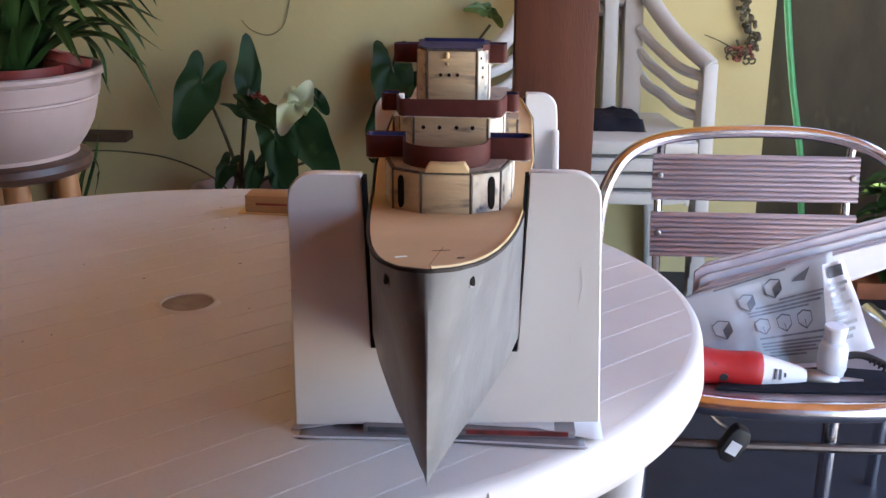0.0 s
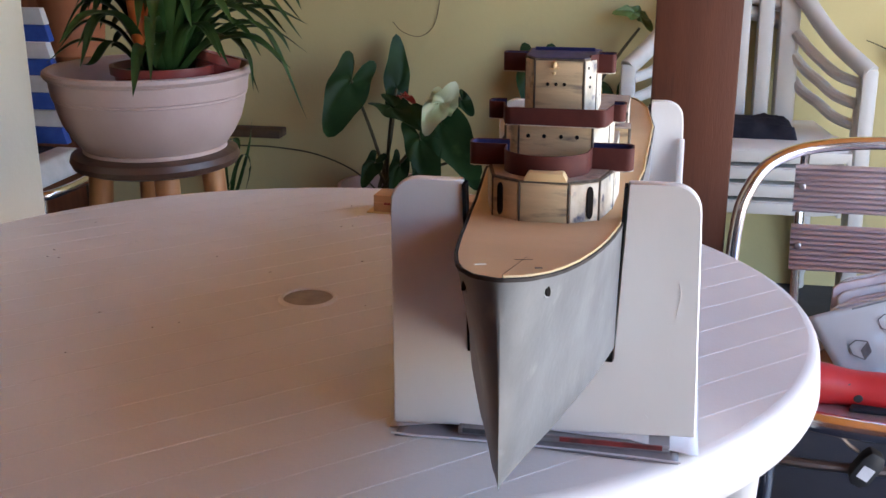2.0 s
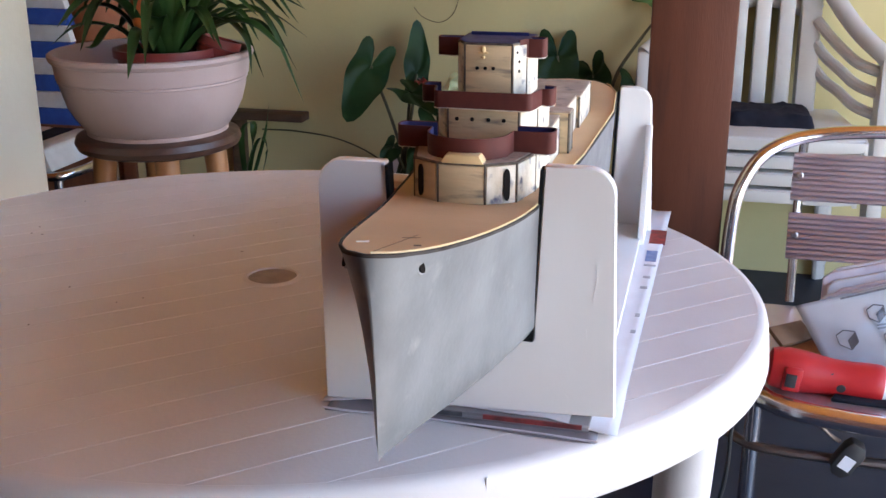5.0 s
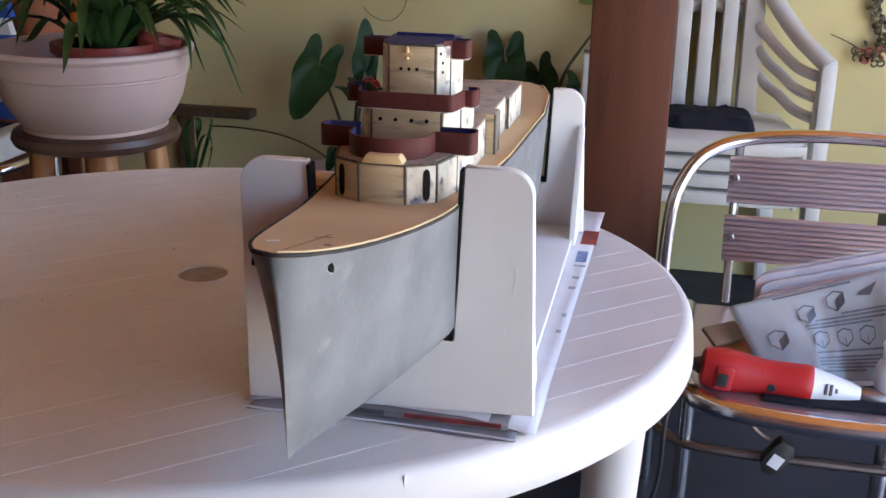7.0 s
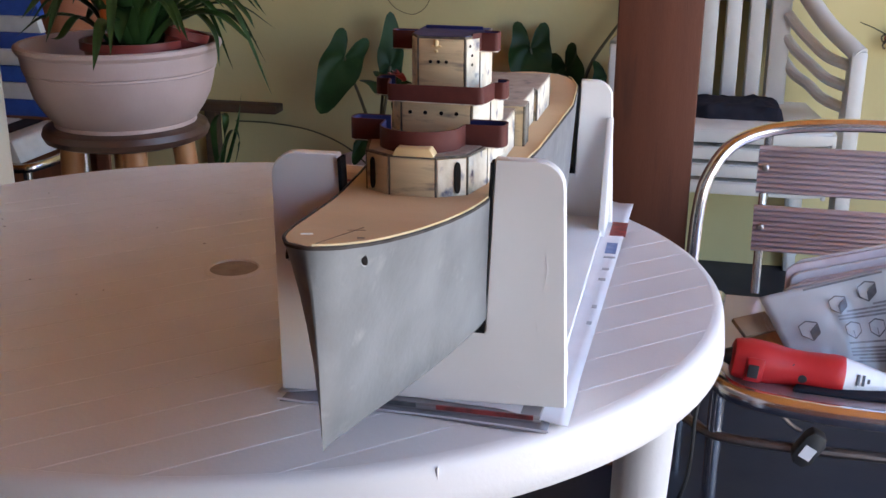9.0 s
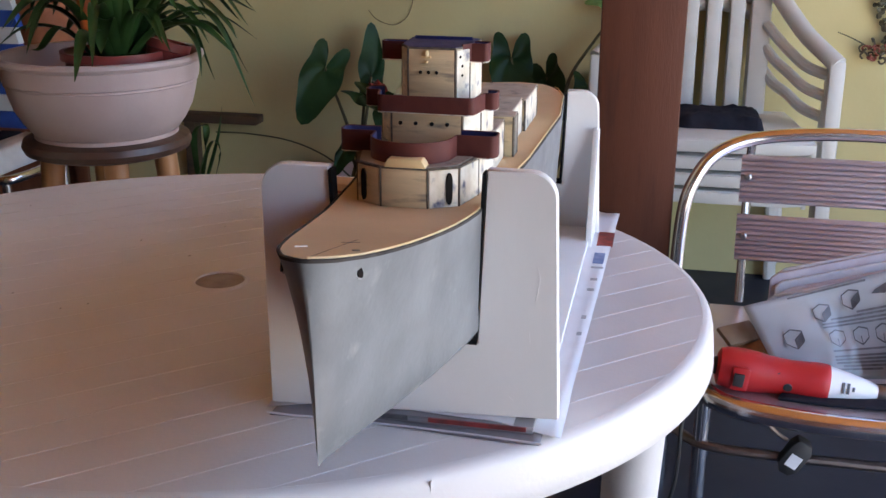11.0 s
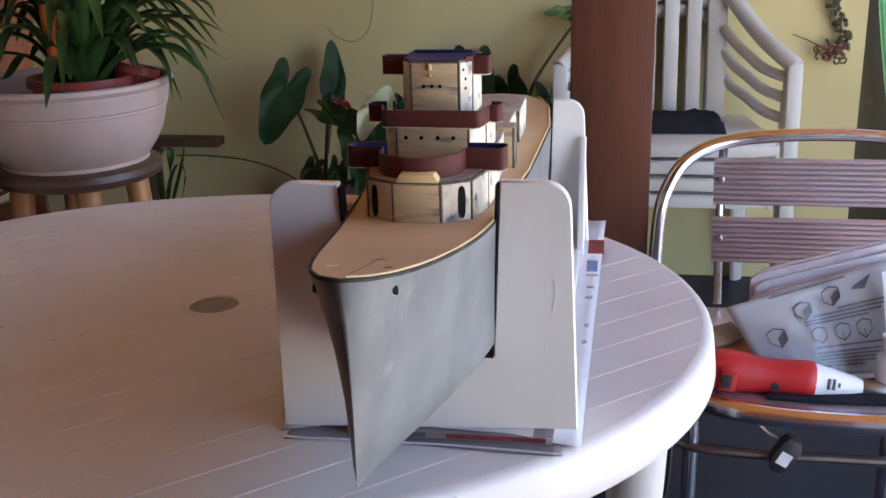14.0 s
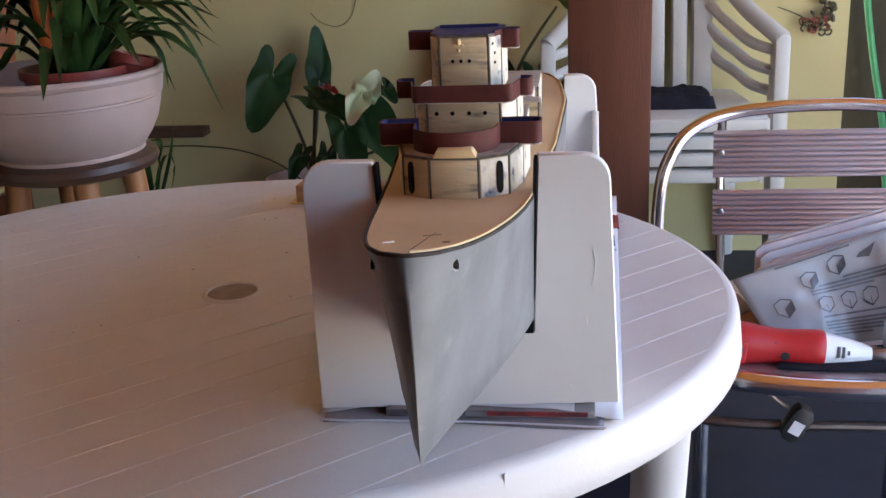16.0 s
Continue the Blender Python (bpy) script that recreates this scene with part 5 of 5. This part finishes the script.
for base, tip, w, face, mat in (
        ((-0.540, 2.05, 0.640), (-0.598, 1.97, 0.478), 0.076, (0.25, -1, 0.25), M_LEAFB),
        ((-0.425, 2.16, 0.600), (-0.421, 2.17, 0.770), 0.050, (0.6, -1, 0.0), M_LEAFB),
        ((-0.395, 1.98, 0.575), (-0.255, 1.90, 0.530), 0.055, (0.1, -0.5, 1), M_LEAFB),
        ((-0.235, 1.92, 0.550), (-0.110, 1.86, 0.395), 0.080, (-0.1, -1, 0.45), M_LEAFB),
        ((-0.290, 1.90, 0.500), (-0.235, 1.84, 0.370), 0.062, (0.1, -1, 0.3), M_LEAFB),
        ((-0.190, 2.02, 0.600), (-0.150, 2.00, 0.555), 0.028, (0.3, -1, 0.4), M_LEAFB),
        ((-0.455, 1.99, 0.400), (-0.480, 1.93, 0.335), 0.035, (0, -1, 0.4), M_LEAFB),
        ((-0.375, 1.99, 0.395), (-0.385, 1.94, 0.300), 0.036, (0.4, -1, 0.3), M_LEAFB),
        ((-0.300, 1.97, 0.380), (-0.270, 1.93, 0.295), 0.040, (0.2, -1, 0.5), M_LEAFB),
        ((-0.180, 1.97, 0.430), (-0.120, 1.93, 0.345), 0.042, (0.2, -1, 0.5), M_LEAFB)):
    lf = part("leaf", heart_leaf(base, tip, w, face), mat, anth, "", 80)
    b = Vector(base)
    part("stalk", tube([AC + Vector((rng.uniform(-0.03, 0.03), rng.uniform(-0.03, 0.02), 0.27)), Vector((AC.x + (b.x - AC.x) * 0.35, AC.y + (b.y - AC.y) * 0.35, 0.27 + (b.z - 0.27) * 0.5)), b], (0.0065, 0.0045), 8, 6), M_STEM, anth)
part("spathe", heart_leaf((-0.232, 1.90, 0.605), (-0.272, 1.86, 0.520), 0.046, (-0.2, -1, 0.25), 0.25), M_SPATHE, anth, "pale green and white flower spathe", 80)
part("spathe", heart_leaf((-0.218, 1.90, 0.605), (-0.183, 1.87, 0.668), 0.044, (0.3, -1, 0.2), 0.25), M_SPATHE, anth, "pale green and white flower spathe", 80)
part("red_flower", heart_leaf((-0.362, 1.99, 0.607), (-0.318, 1.95, 0.603), 0.016, (0, -0.6, 1), 0.3), M_SPADIX, anth, "small red flower", 80)
part("flower_stalk", tube([(AC.x + 0.02, AC.y, 0.27), (-0.34, 2.03, 0.45), (-0.235, 1.91, 0.60)], 0.004, 8, 6), M_STEM, anth)
part("runner", tube([(-0.984, 2.20, 0.386), (-0.86, 2.19, 0.388), (-0.70, 2.15, 0.380), (-0.56, 2.10, 0.345), (-0.46, 2.07, 0.28)], 0.0028, 8, 8), M_STEM, anth)

creeper = thing("wall_creeper", "dark-leaved philodendron climbing beside the yellow wall", "potted plant")
part("pot", lathe([(0.0, 0.0), (0.09, 0.0), (0.12, 0.22), (0.128, 0.225), (0.128, 0.25), (0.11, 0.25), (0.0, 0.23)], 32, (0.16, 2.09, 0.012)), M_REDPOT, creeper)
for base, tip, w, face in (((0.022, 2.17, 0.672), (0.035, 2.08, 0.500), 0.078, (0.25, -1, 0.2)), ((0.135, 2.17, 0.618), (0.185, 2.06, 0.500), 0.066, (-0.5, -1, 0.5)),
                           ((0.262, 2.17, 0.590), (0.290, 2.09, 0.480), 0.058, (0.4, -1, 0.3)), ((0.080, 2.10, 0.560), (0.130, 2.03, 0.440), 0.055, (0, -1, 0.3)),
                           ((0.00, 2.12, 0.52), (-0.03, 2.05, 0.40), 0.055, (-0.2, -1, 0.3))):
    part("leaf", heart_leaf(base, tip, w, face), M_LEAFB, creeper, "", 80)
    b = Vector(base)
    part("stalk", tube([(0.16, 2.10, 0.24), (0.16 + (b.x - 0.16) * 0.4, 2.12, 0.42), base], (0.006, 0.004), 8, 6), M_STEM, creeper)
part("vine", tube([(0.17, 2.12, 0.24), (0.18, 2.15, 0.50), (0.205, 2.19, 0.62), (0.265, 2.20, 0.72), (0.322, 2.20, 0.80)], (0.007, 0.004), 8, 8), M_STEM, creeper)
part("leaf", heart_leaf((0.305, 2.20, 0.845), (0.245, 2.15, 0.850), 0.028, (-0.1, -1, 0.6)), M_LEAFL, creeper, "light green young leaf", 80)
part("leaf", heart_leaf((0.325, 2.20, 0.835), (0.36, 2.16, 0.80), 0.020, (0.2, -1, 0.6)), M_LEAFL, creeper, "light green young leaf", 80)

bar = thing("wooden_bar", "short weathered dark wooden bar against the yellow wall", "wooden bar")
part("bar", box(-1.20, -0.83, 2.18, 2.25, 0.418, 0.446, 0.004), M_BARWOOD, bar)
part("bracket", box(-1.10, -1.06, 2.20, 2.25, 0.0, 0.418, 0.003), M_BARWOOD, bar)
strap = thing("strap_plant", "potted plant with long hanging strap leaves behind the stool", "potted plant")
part("pot", lathe([(0.0, 0.0), (0.08, 0.0), (0.11, 0.30), (0.115, 0.32), (0.10, 0.32), (0.0, 0.30)], 28, (-0.80, 1.66, 0.0)), M_TERRA, strap)
for pts, w in ((((-0.80, 1.66, 0.31), (-0.745, 1.62, 0.42), (-0.705, 1.60, 0.52), (-0.690, 1.60, 0.605)), 0.007), (((-0.80, 1.66, 0.31), (-0.78, 1.60, 0.50), (-0.735, 1.58, 0.545), (-0.735, 1.57, 0.47), (-0.765, 1.57, 0.40)), 0.010),
              (((-0.80, 1.66, 0.31), (-0.76, 1.62, 0.44), (-0.72, 1.60, 0.50), (-0.705, 1.60, 0.46), (-0.725, 1.60, 0.39)), 0.008)):
    part("leaf", blade(pts, w, 0.3), M_LEAF, strap)
wire = thing("wall_wire", "thin loose wire hanging on the yellow wall", "wire")
part("wire", tube([(-0.455, 2.246, 0.800), (-0.425, 2.246, 0.770), (-0.37, 2.246, 0.755), (-0.325, 2.246, 0.785), (-0.305, 2.246, 0.85), (-0.303, 2.246, 0.93), (-0.32, 2.246, 1.2)], 0.0011, 6, 8), M_BARWOOD, wire)

dried = thing("dried_garland", "dried seed-pod garland hanging on the yellow wall", "garland")
part("twig", tube([(0.976, 2.225, 0.775), (1.02, 2.22, 0.758), (1.065, 2.215, 0.735), (1.10, 2.21, 0.715)], (0.0015, 0.003), 6, 6), M_STEM, dried)
part("string", tube([(1.105, 2.235, 0.70), (1.115, 2.235, 0.80), (1.10, 2.235, 0.90), (1.10, 2.245, 1.3)], 0.002, 6, 6), M_BARWOOD, dried)
for k in range(58):
    s = k / 57
    x = 1.102 + 0.018 * math.sin(4.4 * s + 0.6) + rng.uniform(-0.02, 0.02)
    z = 0.715 + 0.185 * s + rng.uniform(-0.006, 0.006)
    b = lathe([(0.0, -0.010), (0.006, -0.006), (0.008, 0.0), (0.005, 0.008), (0.0, 0.012)], 7, squash=(1, rng.uniform(0.5, 1)))
    b.transform(Matrix.Translation((x, 2.222 + rng.uniform(-0.012, 0.012), z)) @ Euler((rng.uniform(0, 6), rng.uniform(0, 6), 0)).to_matrix().to_4x4())
    part("seed_pod", b, M_DRY, dried)
for k in range(22):
    a = k * 0.9
    rr = rng.uniform(0.008, 0.034)
    b = tube([(0, 0, 0), (0.012, 0.0, 0.012), (0.020, 0.004, 0.0), (0.012, 0.006, -0.010)], 0.003, 6, 4)
    b.transform(Matrix.Translation((1.090 + rr * math.cos(a) * 1.1, 2.215 + rng.uniform(-0.01, 0.01), 0.722 + rr * math.sin(a) * 0.7)) @ Euler((rng.uniform(0, 6), rng.uniform(0, 6), 0)).to_matrix().to_4x4())
    part("curled_petal", b, M_DRYRED if k % 2 else M_DRY, dried)

hose = thing("garden_hose", "bright green garden hose hanging down the mossy wall", "hose")
part("hose", tube([(1.215, 2.42, 1.6), (1.235, 2.40, 1.1), (1.258, 2.38, 0.85), (1.298, 2.37, 0.60), (1.345, 2.36, 0.37), (1.37, 2.34, 0.15), (1.42, 2.30, 0.02), (1.60, 2.25, 0.012)], 0.0105, 12, 8), M_HOSE, hose)
bush = thing("garden_shrub", "leafy green shrub in a low tray by the mossy wall", "shrub")
part("tray", box(1.46, 1.95, 2.02, 2.30, 0.0, 0.055, 0.006), M_TERRA, bush)
for k in range(5):
    part("stem", tube([(1.55 + 0.05 * k, 2.18, 0.05), (1.54 + 0.05 * k, 2.16, 0.2), (1.53 + 0.06 * k, 2.14, 0.36 + 0.03 * (k % 2))], (0.006, 0.003), 6, 5), M_STEM, bush)
for k in range(110):
    b0 = Vector((1.66 + rng.uniform(-0.16, 0.22), 2.15 + rng.uniform(-0.12, 0.08), rng.uniform(0.08, 0.40)))
    a = rng.uniform(0, 6.28)
    d = Vector((math.cos(a), math.sin(a) * 0.7 - 0.3, rng.uniform(-0.5, 0.2)))
    part("leaf", blade([b0, b0 + d * 0.06 + Vector((0, 0, 0.014)), b0 + d * 0.125], 0.032, 0.2), M_LEAFL if k % 5 == 0 else M_LEAF, bush)
